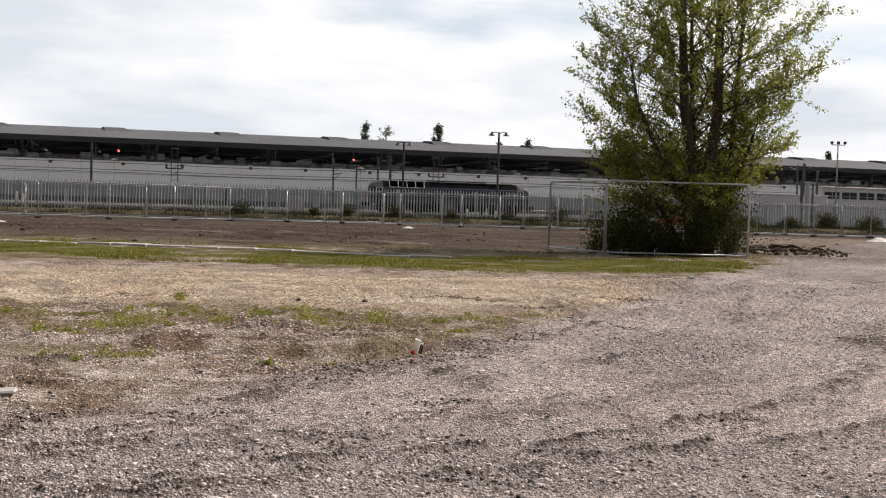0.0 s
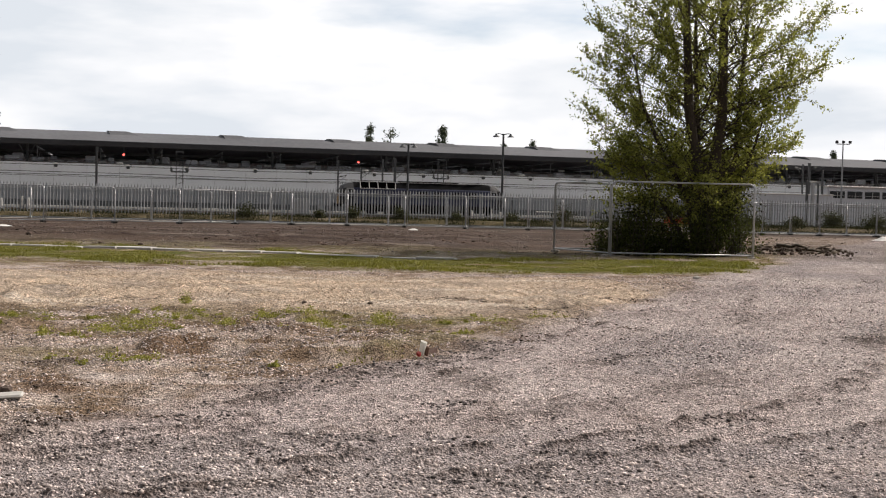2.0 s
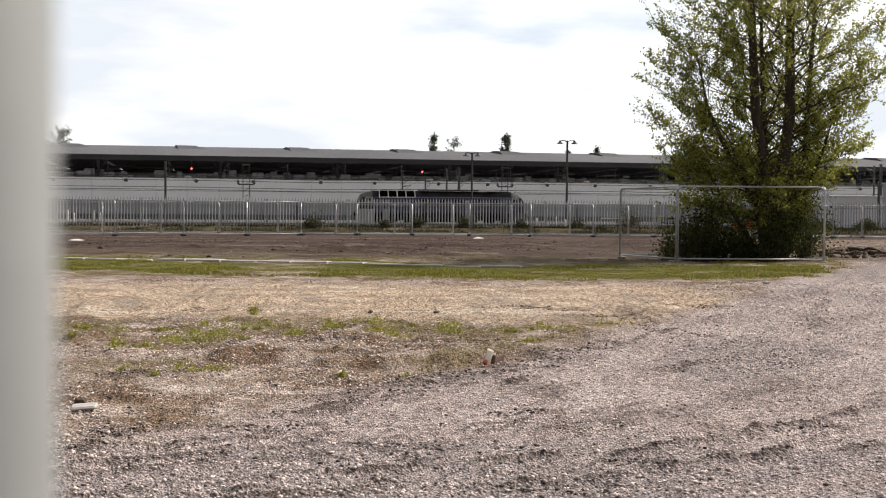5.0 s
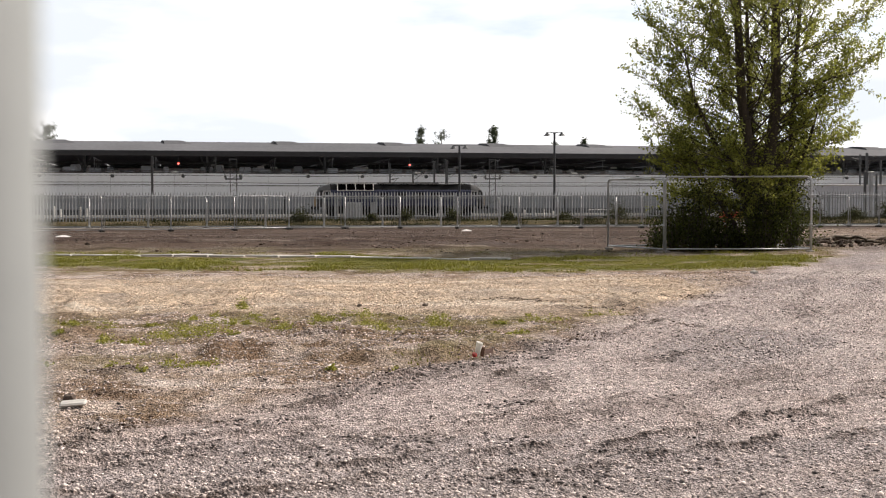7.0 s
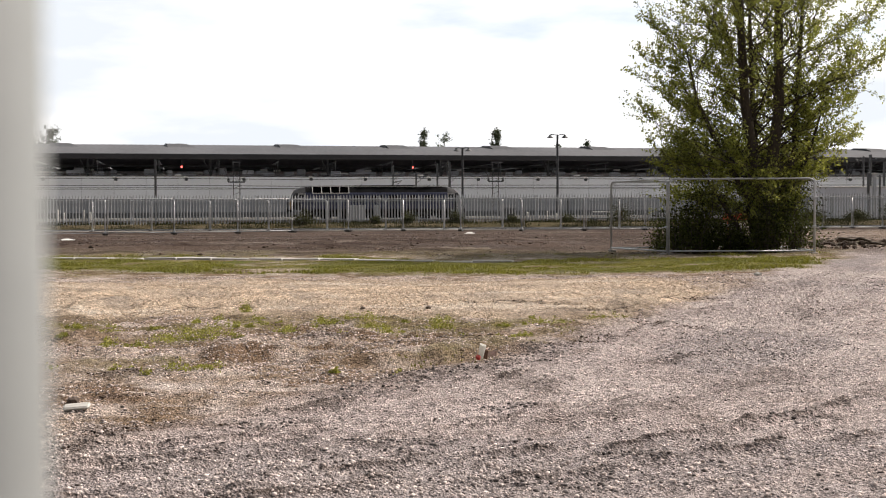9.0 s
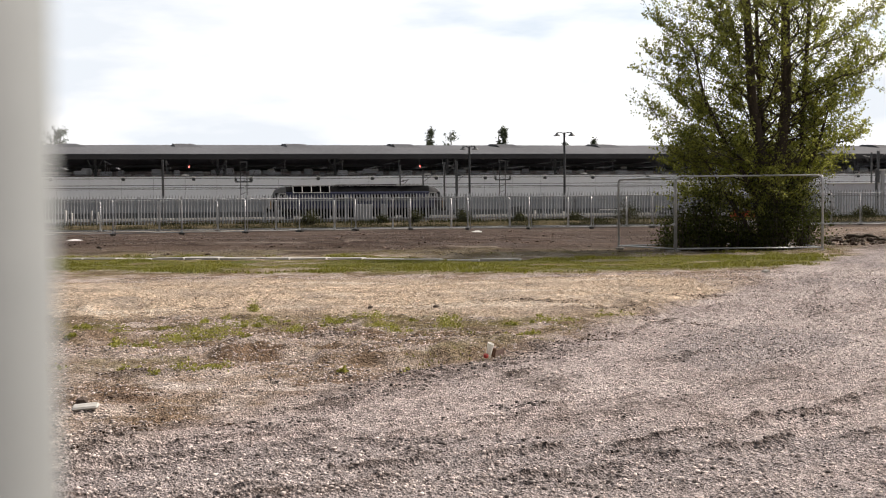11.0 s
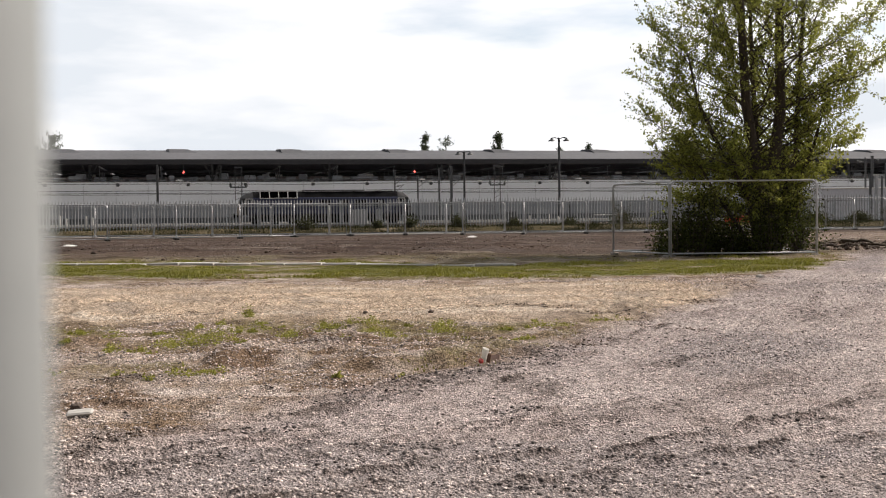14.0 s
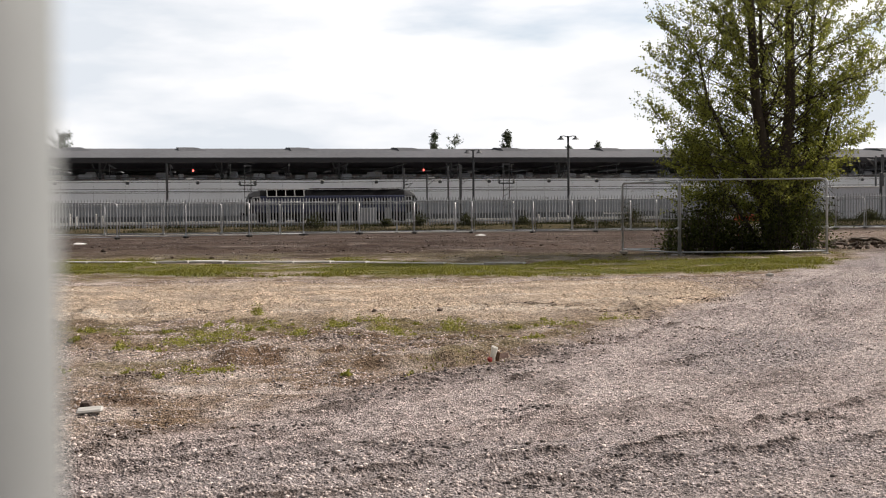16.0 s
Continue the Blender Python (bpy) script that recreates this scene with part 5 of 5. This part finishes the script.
# shrubs on the verge by the palisade
VERGE = [(-8.6, 75.4, 0.75, 0.75), (-4.0, 76.0, 0.4, 0.45), (-1.9, 76.4, 0.55, 0.7), (1.4, 76.8, 0.6, 0.75), (5.2, 77.6, 0.5, 0.5), (8.9, 78.0, 0.5, 0.55), (12.6, 78.4, 0.8, 1.1), (24.2, 80.0, 0.6, 1.7), (22.0, 79.8, 0.9, 0.9), (26.2, 80.3, 1.0, 0.9), (29.6, 80.7, 0.9, 0.8), (32.3, 80.9, 1.1, 1.3), (35.6, 81.3, 1.2, 1.1), (38.5, 81.5, 1.1, 1.0)]
for k, (x, y, r, h) in enumerate(VERGE):
    shrub(x, y, r * 1.3, h * (1.0 if x > 20 else 1.35), 2800 if x > 20 else 1000, 70 + k, LEAF_VERGE, 0.11, "low weedy shrub on the verge by the palisade", 0.3)


# ---- grass and gravel ----
def build_grass():
    g = np.random.default_rng(8)
    n = 340000
    x = g.uniform(-15, 11, n)
    y = g.uniform(20.5, 31.0, n)
    road, tan, grass, moss, dirt = zones(x, y)
    keep = (grass * fbm(x * 1.2, y * 1.2, 3, 77) * 1.5 > g.uniform(0.2, 1, n))
    x2, y2 = g.uniform(-5.5, 3.5, 26000), g.uniform(7.5, 14.5, 26000)
    z2 = zones(x2, y2)
    clump = smooth01(0.56, 0.70, fbm(x2 * 1.6, y2 * 1.6, 3, 55))
    keep2 = z2[3] * clump > g.uniform(0.1, 1, 26000)
    x, y = np.concatenate([x[keep], x2[keep2]]), np.concatenate([y[keep], y2[keep2]])
    m = len(x)
    near = y < 16
    z = ground_height(x, y)
    h = np.where(near, g.uniform(0.008, 0.03, m), g.uniform(0.010, 0.04, m) * (0.35 + 1.6 * smooth01(0.42, 0.66, fbm(x * 0.8, y * 0.8, 3, 12))))
    w = np.where(near, 0.007, 0.014) * g.uniform(0.7, 1.5, m)
    a = g.uniform(0, 2 * np.pi, m)
    lean = g.normal(0, 0.7, (m, 2)) * h[:, None]
    dx, dy = np.cos(a) * w, np.sin(a) * w
    v = np.stack([np.stack([x - dx, y - dy, z - 0.01], 1), np.stack([x + dx, y + dy, z - 0.01], 1), np.stack([x + lean[:, 0], y + lean[:, 1], z + h], 1)], 1).reshape(-1, 3)
    f = np.arange(m * 3).reshape(-1, 3)
    tagged(new("grass", raw_mesh("grass", v, f, BLADE)), "short patchy grass and moss on the gravel", "grass", kind="stuff")


ICO = [(0, 0, -1), (0.72, -0.53, -0.45), (-0.28, -0.85, -0.45), (-0.89, 0, -0.45), (-0.28, 0.85, -0.45), (0.72, 0.53, -0.45), (0.28, -0.85, 0.45), (-0.72, -0.53, 0.45), (-0.72, 0.53, 0.45), (0.28, 0.85, 0.45), (0.89, 0, 0.45), (0, 0, 1)]
ICO_F = [(0, 1, 2), (1, 0, 5), (0, 2, 3), (0, 3, 4), (0, 4, 5), (1, 5, 10), (2, 1, 6), (3, 2, 7), (4, 3, 8), (5, 4, 9), (1, 10, 6), (2, 6, 7), (3, 7, 8), (4, 8, 9), (5, 9, 10), (6, 10, 11), (7, 6, 11), (8, 7, 11), (9, 8, 11), (10, 9, 11)]


OCTA = [(1, 0, 0), (0, 1, 0), (-1, 0, 0), (0, -1, 0), (0.2, 0.1, 1), (0, 0, -1)]
OCTA_F = [(0, 1, 4), (1, 2, 4), (2, 3, 4), (3, 0, 4), (1, 0, 5), (2, 1, 5), (3, 2, 5), (0, 3, 5)]


def scatter_stones(name, x, y, r, seed, mat, label, category="gravel", coarse=False):
    g = np.random.default_rng(seed)
    n = len(x)
    z = ground_height(x, y)
    form, form_faces = (ICO, ICO_F) if coarse is False else (OCTA, OCTA_F)
    k = len(form)
    base = np.array(form)[None] * (1 + g.uniform(-0.28, 0.28, (n, k, 1)))
    base = base * r[:, None, None] * np.stack([g.uniform(0.7, 1.35, n), g.uniform(0.7, 1.35, n), g.uniform(0.45, 0.8, n)], 1)[:, None, :]
    a = g.uniform(0, 2 * np.pi, n)
    c, s = np.cos(a)[:, None], np.sin(a)[:, None]
    vx, vy = base[:, :, 0] * c - base[:, :, 1] * s, base[:, :, 0] * s + base[:, :, 1] * c
    v = np.stack([vx + x[:, None], vy + y[:, None], base[:, :, 2] + z[:, None] + r[:, None] * 0.2], -1).reshape(-1, 3)
    f = (np.array(form_faces)[None] + (np.arange(n) * k)[:, None, None]).reshape(-1, 3)
    return tagged(new(name, raw_mesh(name, v, f, mat)), label, category, kind="stuff")


def build_gravel():
    g = np.random.default_rng(21)
    n = 290000
    y = 4.2 + (g.uniform(0, 1, n) ** 1.25) * 17
    x = g.uniform(-0.48, 0.50, n) * (y + 1.5)
    road, tan, grass, moss, dirt = zones(x, y)
    patch = smooth01(0.36, 0.6, fbm(x * 1.1, y * 1.1, 4, 63))
    ridge, coarse = wheel_tracks(x, y)
    patch = np.where(road > 0.5, np.maximum(0.10 + 0.55 * coarse, ridge), patch)
    keep = g.uniform(0, 1, n) < (0.12 + 0.88 * patch) * (1 - 0.8 * moss) * (1 - grass) * (1 - 0.35 * tan) * 0.75
    x, y, tan, ridge = x[keep], y[keep], tan[keep], ridge[keep]
    r = np.exp(g.normal(math.log(0.0046), 0.58, len(x))) * np.clip(y / 8, 0.85, 1.7) * (1 + 0.15 * ridge)
    r = np.clip(r * np.where(road[keep] < 0.5, 1.2, 1.0), 0.003, 0.0135)
    is_tan = tan > 0.5
    close = y < 6.2
    for k, (pick, flag) in enumerate(((~is_tan & close, False), (~is_tan & ~close, True))):
        scatter_stones("gravel", x[pick], y[pick], r[pick], 1 + k, STONE, "loose grey gravel lying on the road and field", coarse=flag)
    scatter_stones("tan_gravel", x[is_tan], y[is_tan], r[is_tan], 4, STONE_TAN, "loose tan gravel in a wide pale band", coarse=True)
    m = 42000
    x, y = g.uniform(-22, 26, m), g.uniform(29, 62, m)
    zz = zones(x, y)
    keep = g.uniform(0, 1, m) < zz[4] * smooth01(0.46, 0.64, fbm(x * 0.5, y * 0.35, 4, 15))
    x, y = x[keep], y[keep]
    scatter_stones("dirt_rubble", x, y, np.clip(np.exp(g.normal(math.log(0.014), 0.5, len(x))), 0.006, 0.06), 3, STREWN, "broken stones and clods strewn over bare dirt", "rubble", True)


def build_verge_grass():
    g = np.random.default_rng(18)
    n = 120000
    x = g.uniform(-42, 62, n)
    v = g.uniform(0.2, 9.0, n)
    y = 72.0 + 0.03 * x + v
    keep = fbm(x * 0.6, y * 0.6, 3, 6) > g.uniform(0.3, 0.75, n)
    x, y = x[keep], y[keep]
    m = len(x)
    z, h, w, a = ground_height(x, y), g.uniform(0.06, 0.28, m), g.uniform(0.008, 0.02, m), g.uniform(0, 2 * np.pi, m)
    lean = g.normal(0, 0.5, (m, 2)) * h[:, None]
    dx, dy = np.cos(a) * w, np.sin(a) * w
    v = np.stack([np.stack([x - dx, y - dy, z - 0.01], 1), np.stack([x + dx, y + dy, z - 0.01], 1), np.stack([x + lean[:, 0], y + lean[:, 1], z + h], 1)], 1).reshape(-1, 3)
    # the blades' shade on each other is put into this dark leaf colour
    tagged(new("verge_grass", raw_mesh("verge_grass", v, np.arange(m * 3).reshape(-1, 3), LEAF_DARK)), "rough green grass on the verge, darkened for its own shade", "grass", kind="stuff")


def build_dirt_clods():
    g = np.random.default_rng(33)
    m = 44000
    x, y = g.uniform(-26, 24, m), g.uniform(30, 64, m)
    z = zones(x, y)
    lump = smooth01(0.47, 0.66, fbm(x * 0.28, y * 0.22, 4, 71))
    keep = g.uniform(0, 1, m) < z[4] * (0.02 + 0.98 * lump) * 0.13
    x, y = x[keep], y[keep]
    r = np.clip(np.exp(g.normal(math.log(0.022), 0.6, len(x))), 0.010, 0.11)
    scatter_stones("dirt_clods", x, y, r, 35, DIRT_CLOD, "heaped reddish-brown clods and broken bits on bare dirt", "clods", True)


build_dirt_clods()
build_grass()
build_verge_grass()
build_gravel()


def weed_tuft(x, y, r, h, n, seed, label="yellow-green grass tuft on the gravel"):
    rnd = random.Random(seed)
    z = float(ground_height(np.array([x]), np.array([y]))[0])
    pts, heart = [], [(rnd.gauss(0, 0.45) * r, rnd.gauss(0, 0.45) * r, rnd.uniform(0.35, 1.0)) for _ in range(5)]
    for i in range(n * 3):
        cx, cy, tall = rnd.choice(heart)
        q = abs(rnd.gauss(0, 0.55))
        a = rnd.uniform(0, 6.283)
        pts.append((cx + math.cos(a) * q * r * 0.5, cy + math.sin(a) * q * r * 0.5, max(0.002, h * tall * rnd.uniform(0.05, 1.1) * max(0.15, 1 - 0.6 * q))))
    v, f = leaf_cloud(pts, 0.022, seed, droop=-0.5)
    me = raw_mesh("grass_tuft", v, f, TUFT)
    t = thing("grass_tuft", label, "weed", "weeds on the gravel", at=pose(x, y, z))
    tagged(part("blade_growth", me, None, t), kind="stuff")


for k, (x, y, r, h, n) in enumerate([(-0.30, 8.5, 0.07, 0.07, 70), (-1.95, 8.76, 0.11, 0.09, 90), (-1.72, 8.84, 0.13, 0.06, 110), (-2.88, 9.98, 0.11, 0.11, 120), (-2.38, 11.1, 0.24, 0.16, 260), (-2.15, 11.5, 0.2, 0.16, 200), (-2.6, 10.9, 0.2, 0.12, 160), (0.08, 11.8, 0.16, 0.14, 150), (0.0, 12.3, 0.15, 0.12, 120), (-2.25, 13.8, 0.16, 0.18, 150), (-1.1, 12.2, 0.22, 0.1, 160), (-0.8, 12.4, 0.2, 0.1, 120), (-3.4, 11.6, 0.2, 0.08, 110), (-0.6, 11.9, 0.25, 0.09, 150), (1.2, 12.3, 0.2, 0.1, 110), (1.9, 13.0, 0.2, 0.08, 90), (-1.5, 11.5, 0.2, 0.09, 110), (-3.0, 8.9, 0.1, 0.05, 50)]):
    weed_tuft(x, y, r * 1.1, h * 1.0, int(n * 0.6), 200 + k)


scatter = random.Random(61)
for k in range(44):
    x, y = scatter.uniform(-4.6, 2.2), scatter.choice((scatter.uniform(10.8, 13.2), scatter.uniform(10.8, 13.2), scatter.uniform(8.2, 10.5)))
    if y > float(road_edge(np.array(x))) + 0.6:
        weed_tuft(x, y, scatter.uniform(0.04, 0.14), scatter.uniform(0.03, 0.075), scatter.randint(20, 60), 300 + k, "small low weed on the gravel")


def at_ground(x, y, lift=0.0, rx=0, ry=0, rz=0):
    return pose(x, y, float(ground_height(np.array([x]), np.array([y]))[0]) + lift, rx, ry, rz)


# ---- kerb strip in the grass ----
def build_kerb():
    s = thing("concrete_strip", "pale flush concrete kerb strip half hidden in grass", "kerb", at=pose(0, 0, 0))
    rnd = random.Random(9)
    x = -12.0
    while x < 1.0:
        l = rnd.uniform(0.85, 0.95)
        y = float(strip_line(x))
        p = part("kerb_stone", Shape().box((0, 0, 0), (l, 0.42, 0.12), bevel=0.015), CONCRETE, s)
        p.matrix_basis = at_ground(x + l / 2, y, -0.01, rnd.uniform(-1.5, 1.5), rnd.uniform(-1, 1), -12.4)
        x += l + 0.012


build_kerb()


# ---- small things lying about ----
def build_litter():
    t = thing("drinks_cup", "white paper cup with a dark brown side, leaning on gravel", "cup", at=at_ground(0.37, 9.42, 0.012) @ Matrix.Diagonal((0.66, 0.66, 0.88, 1)))
    cup = Shape().lathe((0, 0, 0), [(0.028, 0), (0.031, 0.01), (0.041, 0.13), (0.043, 0.135), (0.038, 0.128)], 18)
    ob = part("cup_wall", cup, PAPER, t, smooth=True)
    ob.matrix_basis = pose(-0.02, 0, 0.01, 8, 16, 0)
    # dark brown block on the cup's right
    ob = part("torn_side", Shape().box((0, 0, 0.045), (0.05, 0.03, 0.09), bevel=0.012), BROWN, t, "dark brown right side")
    ob.matrix_basis = pose(0.045, 0.01, 0.005, 5, 14, 10)
    ob = part("red_band", Shape().lathe((0, 0, 0), [(0.026, 0), (0.032, 0.008), (0.032, 0.022), (0.026, 0.03)], 14), RED, t, "red plastic lid")
    ob.matrix_basis = pose(-0.05, -0.05, 0.012, 20, 10, 0)
    t = part("torn_card", Shape().add([(-0.06, 0, 0), (0.07, 0.01, 0.005), (0.08, 0.05, 0.07), (-0.05, 0.05, 0.06), (-0.06, 0.006, 0), (0.07, 0.016, 0.005), (0.08, 0.056, 0.07), (-0.05, 0.056, 0.06)],
                                     [(0, 1, 2, 3), (7, 6, 5, 4), (0, 4, 5, 1), (1, 5, 6, 2), (2, 6, 7, 3), (3, 7, 4, 0)]), CARD)
    t.matrix_basis = at_ground(0.46, 9.6, 0.0) @ Matrix.Diagonal((0.55, 0.55, 0.7, 1))
    tagged(t, "scrap of brown card on the gravel", "litter")


def loose_stone(name, x, y, size, mat, label, seed, category="stone"):
    rnd = random.Random(seed)
    s = Shape().add([(p[0] * size[0] * rnd.uniform(0.75, 1.2), p[1] * size[1] * rnd.uniform(0.75, 1.2), p[2] * size[2] * rnd.uniform(0.75, 1.2)) for p in ICO], ICO_F)
    ob = part(name, s, mat)
    ob.matrix_basis = at_ground(x, y, size[2] * 0.35, 0, 0, rnd.uniform(0, 360))
    tagged(ob, label, category)


build_litter()
slab = part("concrete_block", Shape().box((0, 0, 0), (0.16, 0.12, 0.022), bevel=0.01), CONCRETE)
slab.matrix_basis = at_ground(-2.23, 7.12, 0.022, 4, -3, 12)
tagged(slab, "pale broken concrete block lying on gravel", "block")
loose_stone("stone", -2.32, 7.35, (0.05, 0.045, 0.035), RUBBLE, "dark stone lying by the concrete block", 1)
loose_stone("stone", 5.75, 20.6, (0.09, 0.07, 0.06), CONCRETE, "pale stone on the edge of the grass", 2)
loose_stone("stone", -2.35, 14.2, (0.06, 0.05, 0.035), RUBBLE, "dark clod on tan gravel", 3)
loose_stone("stone", -0.62, 4.75, (0.04, 0.03, 0.02), WHITE, "white pebble on the gravel road", 4)
loose_stone("stone", -0.9, 14.0, (0.04, 0.035, 0.025), RUBBLE, "dark clod on tan gravel", 5)
loose_stone("stone", -0.1, 14.2, (0.05, 0.035, 0.025), RUBBLE, "dark clod on tan gravel", 6)


def build_clods():
    g = np.random.default_rng(77)
    xs, ys, rs = [], [], []
    for x0, y0, x1, y1, w in DARK_MARKS[:20]:
        m = int(60 + 700 * w * math.hypot(x1 - x0, y1 - y0))
        t = g.uniform(0, 1, m)
        xs.append(x0 + (x1 - x0) * t + g.normal(0, w * 0.7, m))
        ys.append(y0 + (y1 - y0) * t + g.normal(0, w * 0.7, m))
        rs.append(np.clip(np.exp(g.normal(math.log(0.0075), 0.4, m)), 0.004, 0.016))
    x, y, q = np.concatenate(xs), np.concatenate(ys), np.concatenate(rs)
    brown = (y > 10.2) | (x < -1.2)
    scatter_stones("coarse_gravel", x[~brown], y[~brown], q[~brown], 12, CLOD, "coarse grey stones in churned streaks along the road", "gravel")
    scatter_stones("earth_clods", x[brown], y[brown], q[brown] * 0.9, 13, FIELD_CLOD, "dark brown clods of churned earth on the gravel", "clods")


build_clods()


def build_rubble_heap():
    t = thing("rubble_heap", "low heap of broken rubble, roots and branches", "rubble heap", at=pose(0, 0, 0))
    rnd = random.Random(14)
    for i in range(190):
        a, rr = rnd.uniform(0, 6.283), math.sqrt(rnd.random())
        x, y = 13.3 + math.cos(a) * rr * 2.0, 37.0 + math.sin(a) * rr * 3.2
        hgt = (1 - rr) * 0.20
        r = rnd.uniform(0.025, 0.10)
        s = Shape().add([(p[0] * r * rnd.uniform(0.7, 1.4), p[1] * r * rnd.uniform(0.7, 1.3), p[2] * r * rnd.uniform(0.5, 0.9)) for p in ICO], ICO_F)
        p = part("rubble_stone", s, rnd.choice([RUBBLE, RUBBLE, RUBBLE, TIMBER]), t)
        p.matrix_basis = at_ground(x, y, hgt + r * 0.2, rnd.uniform(0, 90), rnd.uniform(0, 90), rnd.uniform(0, 360))
    for i in range(24):
        l, r = rnd.uniform(0.35, 1.3), rnd.uniform(0.015, 0.05)
        spine = bent((-l / 2, 0, 0), (l / 2, rnd.uniform(-0.2, 0.2), rnd.uniform(-0.06, 0.12)), rnd, 5, 0.09)
        p = part("broken_branch", Shape().tube(spine, [r * q for q in (0.75, 1.0, 0.95, 0.85, 0.7, 0.35)], 7), rnd.choice([BARK, TIMBER, RUBBLE]), t, "broken weathered branch")
        p.matrix_basis = at_ground(13.1 + rnd.gauss(0, 0.8), 36.0 + rnd.gauss(0, 1.0), 0.03 + rnd.uniform(0, 0.12), rnd.uniform(-10, 10), rnd.uniform(-12, 12), rnd.uniform(-70, 70))



def crumpled_sheet(x, y, w, d, h, label, seed):
    g = np.random.default_rng(seed)
    s = Shape()
    n = 7
    pts = []
    for j in range(n):
        for i in range(n):
            e = math.sin(math.pi * i / (n - 1)) * math.sin(math.pi * j / (n - 1))
            pts.append(((i / (n - 1) - 0.5) * w + g.uniform(-0.04, 0.04) * w, (j / (n - 1) - 0.5) * d, h * e * g.uniform(0.4, 1.1)))
    pts += [(p[0] * 0.98, p[1] * 0.98, p[2] - 0.02) for p in pts]
    faces = [(j * n + i, j * n + i + 1, j * n + n + i + 1, j * n + n + i) for j in range(n - 1) for i in range(n - 1)]
    faces += [tuple(q + n * n for q in f[::-1]) for f in faces]
    ob = part("plastic_sheet", s.add(pts, faces), WHITE)
    ob.matrix_basis = at_ground(x, y, 0.01)
    tagged(ob, label, "sheeting")


build_rubble_heap()
crumpled_sheet(1.75, 60.0, 0.55, 0.7, 0.08, "crumpled white plastic sheet on bare dirt", 1)
crumpled_sheet(25.9, 58.0, 1.0, 0.9, 0.3, "crumpled white plastic sheet on bare dirt", 2)
crumpled_sheet(-15.8, 49.5, 0.5, 0.8, 0.08, "crumpled pale sheet on bare dirt", 3)


def build_barrier():
    t = thing("road_barrier", "orange and white plastic barrier behind the tree", "barrier", at=pose(11.85, 45.0, 0))
    part("top_board", Shape().box((0, 0, 0.90), (1.3, 0.06, 0.24), bevel=0.02), ORANGE, t, "orange top board")
    part("lower_board", Shape().box((0, 0, 0.55), (1.3, 0.05, 0.18), bevel=0.02), WHITE, t, "white lower board")
    for x in (-0.45, 0.45):
        part("leg", Shape().box((x, 0.01, 0.50), (0.07, 0.06, 1.0), bevel=0.01), ORANGE, t)
        part("foot", Shape().box((x, 0, 0.05), (0.12, 0.5, 0.1), bevel=0.02), RUBBER, t)


build_barrier()


# ---- gate post that stands beside the camera ----
def build_post():
    t = thing("gate_post", "pale cream-grey painted steel gate post", "post", at=pose(-0.1155, 0.25, 0, 0, 0, 0))
    part("post", Shape().tube([(0, 0, 0), (0, 0, 2.3)], 0.030, 32), POST, t, smooth=True)
    part("cap", Shape().lathe((0, 0, 2.3), [(0.033, 0), (0.033, 0.015), (0.024, 0.03), (0.008, 0.036)], 24), POST, t, smooth=True)
    part("base_plate", Shape().box((0, 0, 0.01), (0.1, 0.1, 0.02), bevel=0.004), GALV, t)


build_post()


def motions():
    rows = []
    for t, s in LOCO_WAY:
        rows.append((t, railside(s, 0, 0.2)))
    walk(LOCO, rows)
    # wheels roll without slip
    ts = [k * 0.25 for k in range(65)]
    way = np.interp(ts, [r[0] for r in LOCO_WAY], [r[1] for r in LOCO_WAY])
    for w, x, y, side in WHEELS:
        turn = 0 if side > 0 else 180
        walk(w, [(t, pose(x, y, 0.57) @ pose(0, 0, 0, 0, math.degrees((s - way[0]) / 0.57), 0) @ pose(0, 0, 0, 0, 0, turn)) for t, s in zip(ts, way)])


motions()
